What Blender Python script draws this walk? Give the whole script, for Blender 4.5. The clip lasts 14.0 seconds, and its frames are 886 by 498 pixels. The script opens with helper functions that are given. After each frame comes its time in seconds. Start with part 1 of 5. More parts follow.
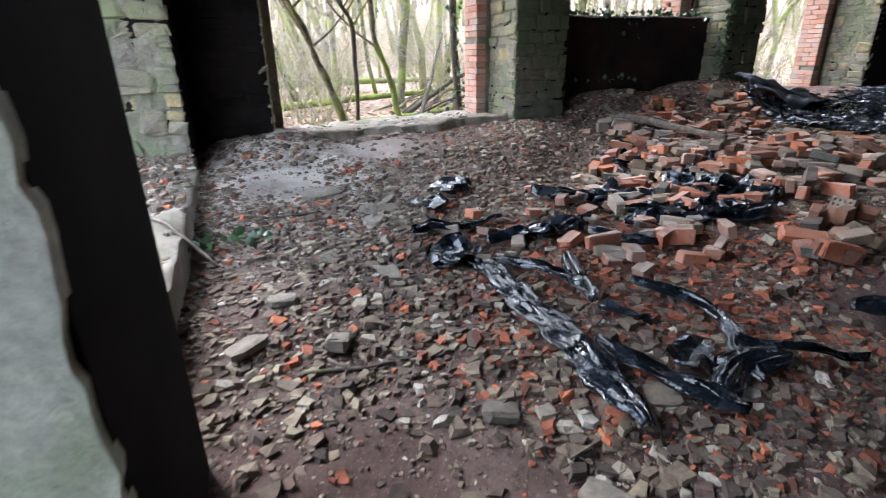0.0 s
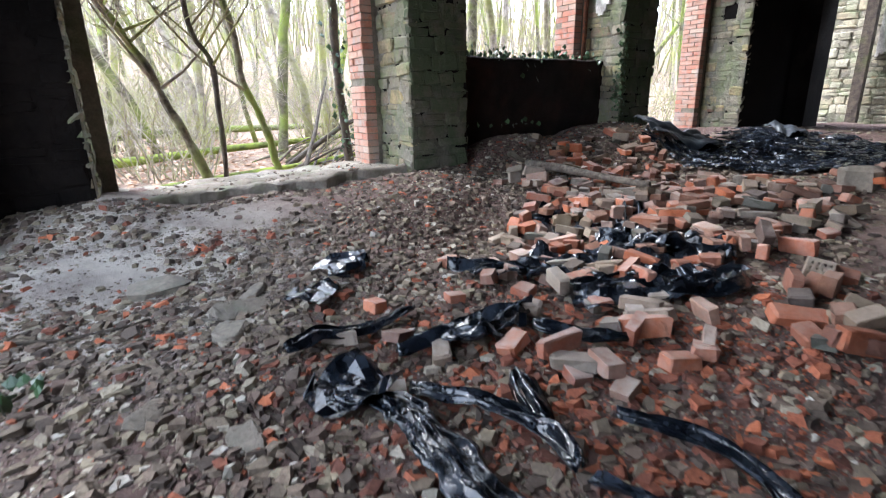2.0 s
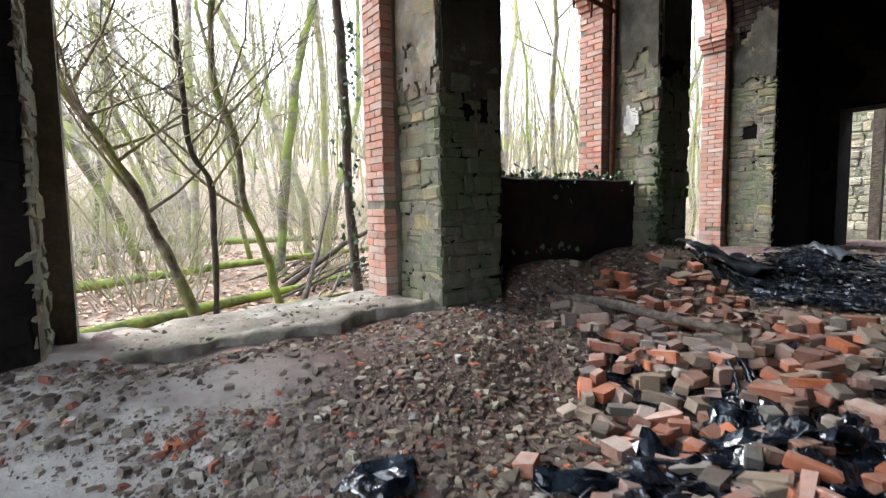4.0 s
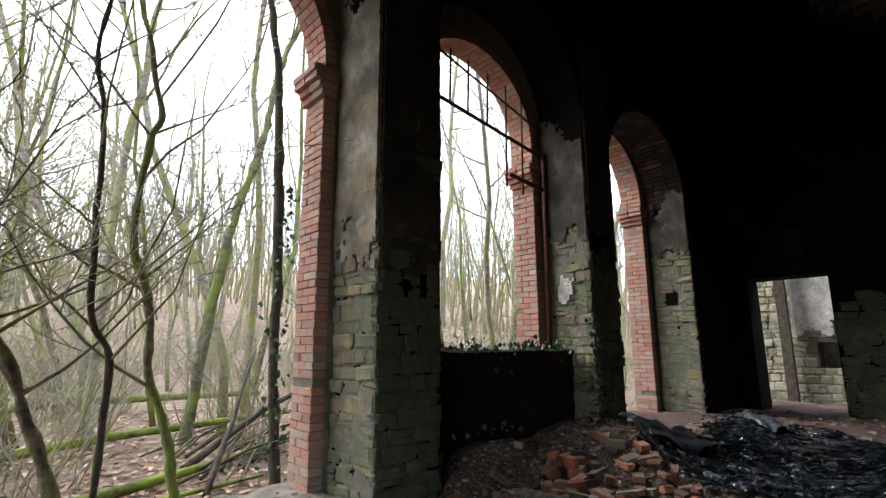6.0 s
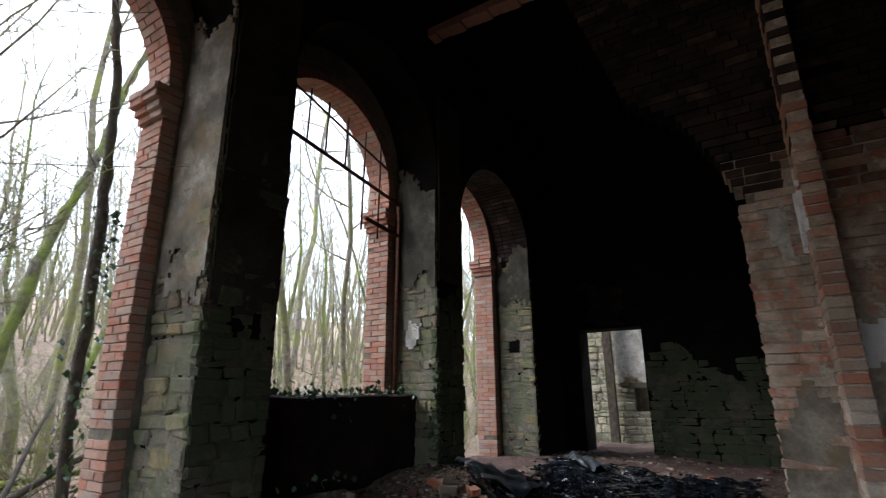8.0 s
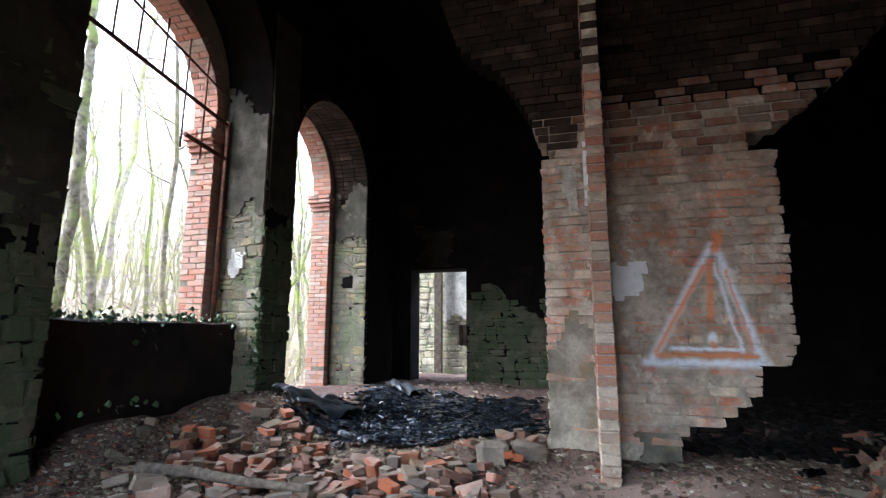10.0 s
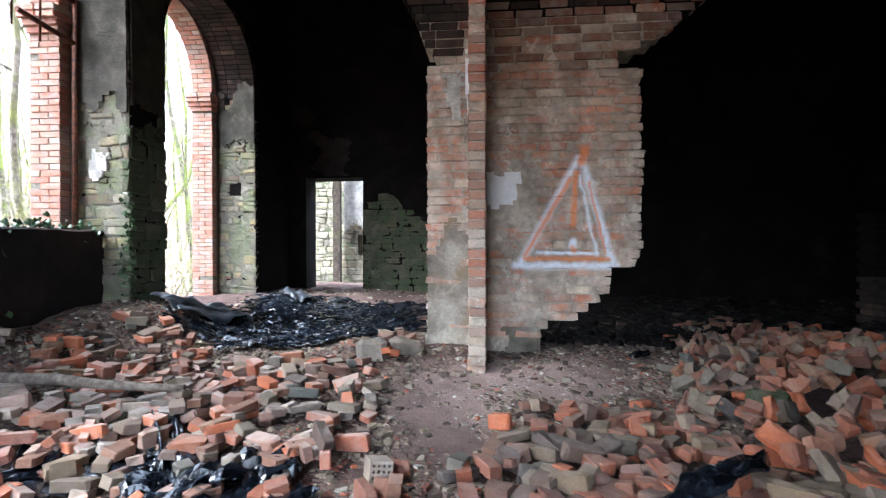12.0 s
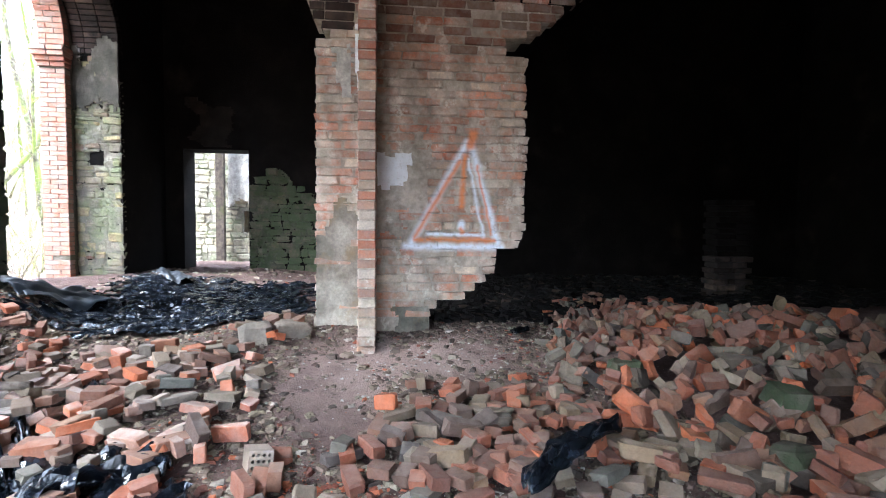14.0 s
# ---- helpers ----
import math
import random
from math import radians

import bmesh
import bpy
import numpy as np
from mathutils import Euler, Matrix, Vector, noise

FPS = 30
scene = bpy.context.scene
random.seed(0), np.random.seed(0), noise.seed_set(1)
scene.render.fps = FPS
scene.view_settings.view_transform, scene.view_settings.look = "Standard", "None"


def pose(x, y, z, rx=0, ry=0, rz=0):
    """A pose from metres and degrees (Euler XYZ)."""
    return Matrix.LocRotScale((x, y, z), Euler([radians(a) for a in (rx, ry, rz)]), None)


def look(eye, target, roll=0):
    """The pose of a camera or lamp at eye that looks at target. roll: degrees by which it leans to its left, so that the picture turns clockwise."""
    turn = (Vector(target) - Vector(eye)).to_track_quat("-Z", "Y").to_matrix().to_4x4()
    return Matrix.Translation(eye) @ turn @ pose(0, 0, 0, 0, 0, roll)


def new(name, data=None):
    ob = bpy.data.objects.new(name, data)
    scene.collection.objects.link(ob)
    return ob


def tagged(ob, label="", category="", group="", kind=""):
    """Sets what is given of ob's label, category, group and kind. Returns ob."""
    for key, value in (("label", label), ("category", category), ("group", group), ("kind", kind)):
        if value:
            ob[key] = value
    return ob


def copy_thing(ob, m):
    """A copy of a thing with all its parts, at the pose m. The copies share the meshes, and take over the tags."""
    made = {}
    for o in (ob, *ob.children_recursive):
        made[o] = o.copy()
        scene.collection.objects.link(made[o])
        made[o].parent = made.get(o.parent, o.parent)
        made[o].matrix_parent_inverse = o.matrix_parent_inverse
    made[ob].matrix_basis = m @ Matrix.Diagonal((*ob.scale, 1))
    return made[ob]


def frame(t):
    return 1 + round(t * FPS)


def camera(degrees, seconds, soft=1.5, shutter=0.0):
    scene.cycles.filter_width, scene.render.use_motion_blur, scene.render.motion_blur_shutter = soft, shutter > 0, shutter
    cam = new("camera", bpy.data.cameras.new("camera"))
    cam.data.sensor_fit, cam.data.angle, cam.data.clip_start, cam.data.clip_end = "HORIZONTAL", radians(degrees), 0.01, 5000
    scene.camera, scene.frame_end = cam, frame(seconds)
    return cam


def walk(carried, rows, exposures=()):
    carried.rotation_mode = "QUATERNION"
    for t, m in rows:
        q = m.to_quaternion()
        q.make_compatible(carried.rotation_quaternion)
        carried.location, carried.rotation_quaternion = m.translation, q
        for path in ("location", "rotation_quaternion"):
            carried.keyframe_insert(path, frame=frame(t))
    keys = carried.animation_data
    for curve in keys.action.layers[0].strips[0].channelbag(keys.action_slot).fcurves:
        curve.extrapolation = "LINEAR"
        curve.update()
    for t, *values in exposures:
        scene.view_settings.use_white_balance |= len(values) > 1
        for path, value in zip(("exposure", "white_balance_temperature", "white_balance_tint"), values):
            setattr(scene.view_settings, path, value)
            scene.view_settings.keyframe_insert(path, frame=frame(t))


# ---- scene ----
cam = camera(82.8, 14.0, 1.1, 0.35)
PATH = [
    (0, (0.339, 1.22, 1.139), (1.004, 2.963, 0.419), -1.0),
    (0.5, (0.413, 1.446, 1.122), (1.237, 3.125, 0.413), -1.2),
    (1, (0.462, 1.628, 1.107), (1.392, 3.26, 0.42), -1.3),
    (1.5, (0.61, 1.757, 1.099), (1.603, 3.368, 0.453), -1.3),
    (2, (0.708, 2.015, 1.112), (1.748, 3.625, 0.541), -1.2),
    (2.5, (0.749, 2.267, 1.163), (1.818, 3.889, 0.69), -1.2),
    (2.7, (0.755, 2.355, 1.157), (1.835, 3.982, 0.727), -1.2),
    (4.8, (0.906, 3.023, 1.406), (2.093, 4.632, 1.44), -0.4),
    (5, (0.913, 3.027, 1.441), (2.126, 4.614, 1.537), -0.4),
    (5.5, (0.937, 3.066, 1.501), (2.208, 4.59, 1.749), -0.3),
    (6, (0.958, 3.063, 1.55), (2.273, 4.52, 1.933), -0.3),
    (6.5, (0.978, 3.025, 1.56), (2.351, 4.4, 2.034), -0.4),
    (7, (1.026, 2.969, 1.557), (2.475, 4.245, 2.081), -0.4),
    (7.5, (1.056, 2.934, 1.557), (2.589, 4.096, 2.104), -0.4),
    (8, (1.083, 2.89, 1.54), (2.699, 3.933, 2.089), -0.4),
    (8.5, (1.098, 2.838, 1.505), (2.797, 3.753, 2.031), -0.4),
    (8.7, (1.101, 2.825, 1.485), (2.834, 3.682, 1.999), -0.5),
    (10.8, (1.079, 2.515, 1.402), (3.034, 2.894, 1.596), -0.2),
    (11, (1.07, 2.505, 1.405), (3.033, 2.857, 1.556), -0.3),
    (11.5, (1.071, 2.486, 1.37), (3.05, 2.767, 1.435), -0.1),
    (12, (1.068, 2.388, 1.364), (3.059, 2.582, 1.349), -0.1),
    (12.5, (1.073, 2.296, 1.363), (3.07, 2.369, 1.307), 0.2),
    (13, (1.077, 2.3, 1.371), (3.075, 2.245, 1.293), 0.5),
    (13.5, (1.073, 2.326, 1.388), (3.065, 2.175, 1.293), 0.5),
    (14, (1.058, 2.331, 1.399), (3.044, 2.117, 1.294), 0.6),
]
walk(cam, [(t, look(eye, target, roll)) for t, eye, target, roll in PATH],
     exposures=((0.0, 3.2, 5850, 13), (2.7, 3.28, 5850, 13), (5.0, 2.6, 6250, 11), (5.6, 2.4, 6250, 11), (6.5, 1.75, 6200, 12), (8.0, 1.78, 6000, 11), (8.7, 2.4, 5900, 11), (11.0, 3.5, 5550, 10), (12.0, 3.8, 5550, 11), (14.0, 4.1, 5550, 11)))

# ---- light ----
world = bpy.data.worlds.new("world")
scene.world = world
world.use_nodes = True
wn, wl = world.node_tree.nodes, world.node_tree.links
sky = wn.new("ShaderNodeTexSky")
sky.sky_type = "NISHITA"
sky.sun_disc = False
sky.sun_elevation, sky.sun_rotation = radians(42), radians(-24.2)
sky.dust_density, sky.air_density, sky.ozone_density = 4.0, 1.2, 0.3
veil = wn.new("ShaderNodeMixRGB")
veil.inputs[0].default_value = 0.8
veil.inputs[2].default_value = (4.3, 4.8, 5.3, 1)
wl.new(sky.outputs[0], veil.inputs[1])
wl.new(veil.outputs[0], wn["Background"].inputs[0])
wn["Background"].inputs[1].default_value = 0.18

sun_data = bpy.data.lights.new("sun", "SUN")
sun_data.energy, sun_data.angle, sun_data.color = 1.5, radians(30), (1.0, 0.99, 0.97)
sun = new("sun", sun_data)
sun.matrix_world = look((-9, 20, 19.7), (0, 0, 0))


# ---- materials ----
def mat(name, rough=0.9, metal=0.0, spec=0.3):
    m = bpy.data.materials.new(name)
    m.use_nodes = True
    b = m.node_tree.nodes["Principled BSDF"]
    b.inputs["Roughness"].default_value = rough
    b.inputs["Metallic"].default_value = metal
    b.inputs["Specular IOR Level"].default_value = spec
    return m, m.node_tree.nodes, m.node_tree.links, b


def pos(n):
    return n.new("ShaderNodeNewGeometry").outputs["Position"]


def noise_fac(n, l, vec, scale, detail=5.0, rough=0.6, lo=0.35, hi=0.65):
    t = n.new("ShaderNodeTexNoise")
    t.inputs["Scale"].default_value = scale
    t.inputs["Detail"].default_value = detail
    t.inputs["Roughness"].default_value = rough
    l.new(vec, t.inputs["Vector"])
    r = n.new("ShaderNodeMapRange")
    r.inputs[1].default_value, r.inputs[2].default_value = lo, hi
    l.new(t.outputs[0], r.inputs[0])
    return r.outputs[0]


def ramp(n, l, fac, stops):
    r = n.new("ShaderNodeValToRGB")
    e = r.color_ramp.elements
    for k, (p, c) in enumerate(stops):
        q = e[k] if k < 2 else e.new(p)
        q.position, q.color = p, (*c, 1)
    l.new(fac, r.inputs[0])
    return r.outputs[0]


def mix(n, l, fac, a, b, how="MIX"):
    m = n.new("ShaderNodeMixRGB")
    m.blend_type = how
    for k, v in ((0, fac), (1, a), (2, b)):
        if isinstance(v, (int, float)):
            m.inputs[k].default_value = v
        elif isinstance(v, tuple):
            m.inputs[k].default_value = (*v, 1)
        else:
            l.new(v, m.inputs[k])
    return m.outputs[0]


def calc(n, l, op, a, b=0.0, clamp=False):
    m = n.new("ShaderNodeMath")
    m.operation, m.use_clamp = op, clamp
    for k, v in ((0, a), (1, b)):
        if isinstance(v, (int, float)):
            m.inputs[k].default_value = v
        else:
            l.new(v, m.inputs[k])
    return m.outputs[0]


def bump(n, l, b, height, strength=0.5, dist=0.01):
    k = n.new("ShaderNodeBump")
    k.inputs["Strength"].default_value, k.inputs["Distance"].default_value = strength, dist
    l.new(height, k.inputs["Height"])
    l.new(k.outputs[0], b.inputs["Normal"])


def stone_mat(name, stops, moss=(0.10, 0.14, 0.05), moss_lo=0.5, piece=True, stain=0.5):
    m, n, l, b = mat(name, 0.95)
    p = pos(n)
    if piece:
        r = n.new("ShaderNodeObjectInfo").outputs["Random"]
    else:
        r = noise_fac(n, l, p, 2.3, 3)
    base = ramp(n, l, r, stops)
    g = noise_fac(n, l, p, 38, 6, 0.7, 0.3, 0.7)
    c = mix(n, l, 0.55, base, mix(n, l, g, (0.35, 0.33, 0.3), (1.25, 1.2, 1.1)), "MULTIPLY")
    blotch = noise_fac(n, l, p, 6, 4, 0.6, 0.4, 0.62)
    c = mix(n, l, calc(n, l, "MULTIPLY", blotch, stain), c, (0.13, 0.12, 0.10))
    ms = noise_fac(n, l, p, 3.1, 6, 0.7, moss_lo, moss_lo + 0.16)
    c = mix(n, l, calc(n, l, "MULTIPLY", ms, 0.75), c, moss)
    l.new(c, b.inputs["Base Color"])
    bump(n, l, b, noise_fac(n, l, p, 55, 8, 0.75, 0.2, 0.8), 0.9, 0.012)
    return m


STONE = stone_mat("stone", ((0.0, (0.17, 0.155, 0.12)), (0.25, (0.33, 0.295, 0.215)), (0.45, (0.21, 0.20, 0.16)), (0.62, (0.42, 0.34, 0.18)), (0.75, (0.26, 0.245, 0.195)), (0.9, (0.35, 0.32, 0.25)), (1.0, (0.25, 0.145, 0.105))), (0.155, 0.185, 0.09), 0.45)
# Paler stone for the room beyond the doorway; its daylight is in the colour.
STONE_PALE = stone_mat("pale_lit_stone", ((0.0, (0.36, 0.34, 0.25)), (0.5, (0.47, 0.45, 0.36)), (1.0, (0.40, 0.34, 0.23))), (0.28, 0.31, 0.19), 0.5)
# Mossy stone, also darkened: the shade of hall-facing masonry is in its colour.
STONE_MOSS_SHADE = stone_mat("mossy_shade_stone", ((0.0, (0.065, 0.068, 0.05)), (0.4, (0.155, 0.153, 0.11)), (0.7, (0.10, 0.085, 0.062)), (1.0, (0.15, 0.13, 0.09))), (0.052, 0.078, 0.034), 0.38)
MORTAR = stone_mat("old_mortar", ((0.0, (0.20, 0.18, 0.15)), (1.0, (0.30, 0.27, 0.22))), (0.10, 0.12, 0.06), 0.5, False)
STONE_MORTAR = stone_mat("smeared_mortar", ((0.0, (0.15, 0.14, 0.115)), (1.0, (0.31, 0.29, 0.24))), (0.15, 0.17, 0.095), 0.45, False)
MOSS_SHADE_MORTAR = stone_mat("mossy_shade_mortar", ((0.0, (0.06, 0.06, 0.045)), (1.0, (0.125, 0.12, 0.09))), (0.042, 0.062, 0.028), 0.40, False)
# Near-black so unlit walls and ceiling stay dark; the darkness is in the colour.
SHADE_BLACK, n, l, b = mat("shade_black_plaster", 0.97, 0.0, 0.1)
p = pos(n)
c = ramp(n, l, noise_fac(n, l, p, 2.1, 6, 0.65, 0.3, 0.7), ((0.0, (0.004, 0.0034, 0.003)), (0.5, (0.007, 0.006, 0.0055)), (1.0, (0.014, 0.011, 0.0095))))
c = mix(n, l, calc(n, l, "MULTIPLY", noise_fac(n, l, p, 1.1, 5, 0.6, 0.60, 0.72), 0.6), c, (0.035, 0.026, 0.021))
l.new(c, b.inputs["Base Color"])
bump(n, l, b, noise_fac(n, l, p, 40, 8, 0.75, 0.2, 0.8), 0.6, 0.01)
CONCRETE = stone_mat("weathered_concrete", ((0.0, (0.19, 0.16, 0.125)), (0.5, (0.28, 0.24, 0.20)), (1.0, (0.42, 0.385, 0.33))), (0.17, 0.19, 0.11), 0.54, False)
PLASTER = stone_mat("old_lime_plaster", ((0.0, (0.12, 0.11, 0.09)), (0.35, (0.27, 0.245, 0.20)), (0.6, (0.36, 0.33, 0.28)), (1.0, (0.52, 0.49, 0.42))), (0.26, 0.19, 0.10), 0.5, False)
GREEN_LIME = stone_mat("algae_green_limewash", ((0.0, (0.42, 0.46, 0.34)), (0.5, (0.60, 0.63, 0.50)), (1.0, (0.74, 0.75, 0.64))), (0.38, 0.46, 0.26), 0.5, False, 0.25)
FLAKED_LIME, n, l, b = mat("flaked_white_lime", 0.9)
p = pos(n)
c = mix(n, l, noise_fac(n, l, p, 7, 6, 0.7, 0.35, 0.65), (0.74, 0.75, 0.75), (0.90, 0.91, 0.92))
l.new(mix(n, l, calc(n, l, "MULTIPLY", noise_fac(n, l, p, 28, 5, 0.7, 0.52, 0.7), 0.6), c, (0.50, 0.46, 0.40)), b.inputs["Base Color"])
bump(n, l, b, noise_fac(n, l, p, 50, 6, 0.7, 0.2, 0.8), 0.5, 0.006)
WHITE_PLASTER = stone_mat("white_lime_plaster", ((0.0, (0.62, 0.61, 0.56)), (1.0, (0.76, 0.75, 0.72))), (0.5, 0.5, 0.42), 0.6, False)


LOOSE_STOPS = ((0.0, (0.28, 0.095, 0.06)), (0.2, (0.50, 0.165, 0.075)), (0.35, (0.20, 0.095, 0.07)), (0.5, (0.33, 0.19, 0.135)), (0.65, (0.14, 0.085, 0.065)), (0.78, (0.34, 0.265, 0.195)), (0.9, (0.24, 0.195, 0.155)), (1.0, (0.10, 0.085, 0.07)))
WALL_STOPS = ((0.0, (0.42, 0.16, 0.10)), (0.25, (0.54, 0.25, 0.16)), (0.5, (0.46, 0.29, 0.21)), (0.7, (0.34, 0.18, 0.13)), (0.86, (0.50, 0.40, 0.30)), (1.0, (0.66, 0.59, 0.50)))
PINK_STOPS = ((0.0, (0.40, 0.16, 0.11)), (0.3, (0.50, 0.23, 0.16)), (0.6, (0.45, 0.27, 0.20)), (0.85, (0.34, 0.17, 0.12)), (1.0, (0.50, 0.38, 0.30)))
HEAP_STOPS = ((0.0, (0.46, 0.13, 0.05)), (0.16, (0.139, 0.053, 0.034)), (0.3, (0.221, 0.111, 0.070)), (0.42, (0.041, 0.034, 0.031)), (0.55, (0.197, 0.139, 0.082)), (0.66, (0.262, 0.082, 0.041)), (0.78, (0.098, 0.061, 0.045)), (0.9, (0.254, 0.193, 0.135)), (1.0, (0.061, 0.066, 0.056)))


def brick_color(n, l, r, p, dull=0.4, stops=LOOSE_STOPS):
    base = ramp(n, l, r, stops)
    g = noise_fac(n, l, p, 60, 6, 0.7, 0.3, 0.7)
    c = mix(n, l, 0.5, base, mix(n, l, g, (0.5, 0.48, 0.46), (1.2, 1.15, 1.1)), "MULTIPLY")
    dust = noise_fac(n, l, p, 9, 5, 0.65, 0.42, 0.66)
    return mix(n, l, calc(n, l, "MULTIPLY", dust, dull), c, (0.33, 0.30, 0.27))


def brick_mat(name, dull=0.4, island=False, pale_tops=0.0, stops=LOOSE_STOPS):
    m, n, l, b = mat(name, 0.92)
    p = pos(n)
    r = n.new("ShaderNodeNewGeometry").outputs["Random Per Island"] if island else n.new("ShaderNodeObjectInfo").outputs["Random"]
    c = brick_color(n, l, r, p, dull, stops)
    # Dust on upward faces, made paler to paint in the bays' daylight.
    if pale_tops:
        up = n.new("ShaderNodeSeparateXYZ")
        l.new(n.new("ShaderNodeNewGeometry").outputs["Normal"], up.inputs[0])
        lie = calc(n, l, "MULTIPLY", calc(n, l, "MULTIPLY", up.outputs[2], noise_fac(n, l, p, 13, 5, 0.65, 0.25, 0.6), True), pale_tops)
        c = mix(n, l, lie, c, mix(n, l, calc(n, l, "FRACT", calc(n, l, "MULTIPLY", r, 51.7)), (0.26, 0.215, 0.18), (0.52, 0.47, 0.42)))
    l.new(c, b.inputs["Base Color"])
    bump(n, l, b, noise_fac(n, l, p, 70, 7, 0.7, 0.2, 0.8), 0.8, 0.006)
    return m


BRICK = brick_mat("red_brick", 0.5, False, 0.0, PINK_STOPS)
BRICK_PALE = brick_mat("limewashed_brick", 0.85, False, 0.0, PINK_STOPS)
LOOSE = brick_mat("loose_brick", 0.3, False, 0.6)
LOOSE_JOINED = brick_mat("loose_brick_joined", 0.12, True, 0.18, HEAP_STOPS)


def graffiti(n, l, p, c):
    """Spray paint in two colours on the brick wall, by its distance from strokes in the wall's plane."""
    sep = n.new("ShaderNodeSeparateXYZ")
    l.new(p, sep.inputs[0])
    wob = n.new("ShaderNodeTexNoise")
    wob.inputs["Scale"].default_value = 9
    l.new(p, wob.inputs["Vector"])
    w = calc(n, l, "MULTIPLY", calc(n, l, "SUBTRACT", wob.outputs[0], 0.5), 0.04)
    u, v = calc(n, l, "ADD", sep.outputs[1], w), calc(n, l, "SUBTRACT", sep.outputs[2], w)

    def stroke(a, b, width, soft):
        du, dv = b[0] - a[0], b[1] - a[1]
        ll = du * du + dv * dv
        pu, pv = calc(n, l, "SUBTRACT", u, a[0]), calc(n, l, "SUBTRACT", v, a[1])
        t = calc(n, l, "DIVIDE", calc(n, l, "ADD", calc(n, l, "MULTIPLY", pu, du), calc(n, l, "MULTIPLY", pv, dv)), ll, True)
        eu = calc(n, l, "SUBTRACT", pu, calc(n, l, "MULTIPLY", t, du))
        ev = calc(n, l, "SUBTRACT", pv, calc(n, l, "MULTIPLY", t, dv))
        d = calc(n, l, "SQRT", calc(n, l, "ADD", calc(n, l, "MULTIPLY", eu, eu), calc(n, l, "MULTIPLY", ev, ev)))
        r = n.new("ShaderNodeMapRange")
        r.interpolation_type = "SMOOTHSTEP"
        r.inputs[1].default_value, r.inputs[2].default_value = width - soft, width + soft
        r.inputs[3].default_value, r.inputs[4].default_value = 1, 0
        l.new(d, r.inputs[0])
        return r.outputs[0]

    def most(strokes):
        f = strokes[0]
        for q in strokes[1:]:
            f = calc(n, l, "MAXIMUM", f, q)
        return f
    top, left, right = (1.655, 2.10), (2.14, 1.215), (1.37, 1.215)
    white = most([stroke(top, left, 0.028, 0.032), stroke((1.62, 2.09), right, 0.03, 0.032), stroke((2.19, 1.19), (1.33, 1.185), 0.027, 0.028),
                  stroke((1.64, 1.95), (1.50, 1.27), 0.012, 0.02), stroke((1.70, 1.36), (1.70, 1.38), 0.035, 0.02), stroke((2.0, 1.30), (1.5, 1.29), 0.014, 0.014)])
    orange = most([stroke((1.60, 2.17), (1.62, 2.08), 0.035, 0.025), stroke((1.72, 1.93), (2.11, 1.27), 0.017, 0.022), stroke((2.11, 1.25), (1.40, 1.245), 0.017, 0.02),
                   stroke((1.68, 1.98), (1.69, 1.55), 0.02, 0.02), stroke((1.70, 1.34), (1.69, 1.32), 0.02, 0.02), stroke((1.56, 1.9), (1.43, 1.3), 0.008, 0.016)])
    grit = noise_fac(n, l, p, 24, 6, 0.75, 0.25, 0.46)
    c = mix(n, l, calc(n, l, "MULTIPLY", calc(n, l, "MULTIPLY", white, grit), 0.97), c, (0.86, 0.92, 1.0))
    return mix(n, l, calc(n, l, "MULTIPLY", calc(n, l, "MULTIPLY", orange, grit), 0.9), c, (0.80, 0.28, 0.10))


def painted_brick(name, island, mortar=False):
    m, n, l, b = mat(name, 0.93)
    p = pos(n)
    if mortar:
        g = noise_fac(n, l, p, 20, 5)
        c = mix(n, l, g, (0.26, 0.225, 0.19), (0.42, 0.375, 0.32))
    else:
        r = n.new("ShaderNodeNewGeometry").outputs["Random Per Island"] if island else n.new("ShaderNodeObjectInfo").outputs["Random"]
        c = brick_color(n, l, r, p, 0.8, WALL_STOPS)
    # old plaster left thin on the bricks, grey, limy and green with damp
    film = noise_fac(n, l, p, 2.2, 7, 0.7, 0.46, 0.56)
    c = mix(n, l, calc(n, l, "MULTIPLY", film, 0.78), c, mix(n, l, noise_fac(n, l, p, 5.5, 6, 0.7, 0.35, 0.65), (0.30, 0.265, 0.215), (0.56, 0.51, 0.45)))
    lime = noise_fac(n, l, p, 4.1, 7, 0.72, 0.57, 0.63)
    c = mix(n, l, calc(n, l, "MULTIPLY", lime, 0.6), c, (0.68, 0.66, 0.61))
    c = mix(n, l, 0.8, c, mix(n, l, noise_fac(n, l, p, 3.4, 6, 0.7, 0.3, 0.7), (0.65, 0.62, 0.55), (1.75, 1.7, 1.6)), "MULTIPLY")
    c = graffiti(n, l, p, c)
    l.new(c, b.inputs["Base Color"])
    bump(n, l, b, noise_fac(n, l, p, 70, 7, 0.7, 0.2, 0.8), 0.7, 0.006)
    return m


# Darkened brick for unlit places; the shade is in the base colour.
def shade_brick(name, island):
    m, n, l, b = mat(name, 0.95)
    p = pos(n)
    r = n.new("ShaderNodeNewGeometry").outputs["Random Per Island"] if island else n.new("ShaderNodeObjectInfo").outputs["Random"]
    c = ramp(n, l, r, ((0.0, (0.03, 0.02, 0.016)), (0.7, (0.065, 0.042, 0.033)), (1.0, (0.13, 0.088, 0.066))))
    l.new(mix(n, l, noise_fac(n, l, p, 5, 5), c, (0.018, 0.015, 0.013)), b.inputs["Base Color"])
    bump(n, l, b, noise_fac(n, l, p, 70, 7, 0.7, 0.2, 0.8), 0.7, 0.006)
    return m


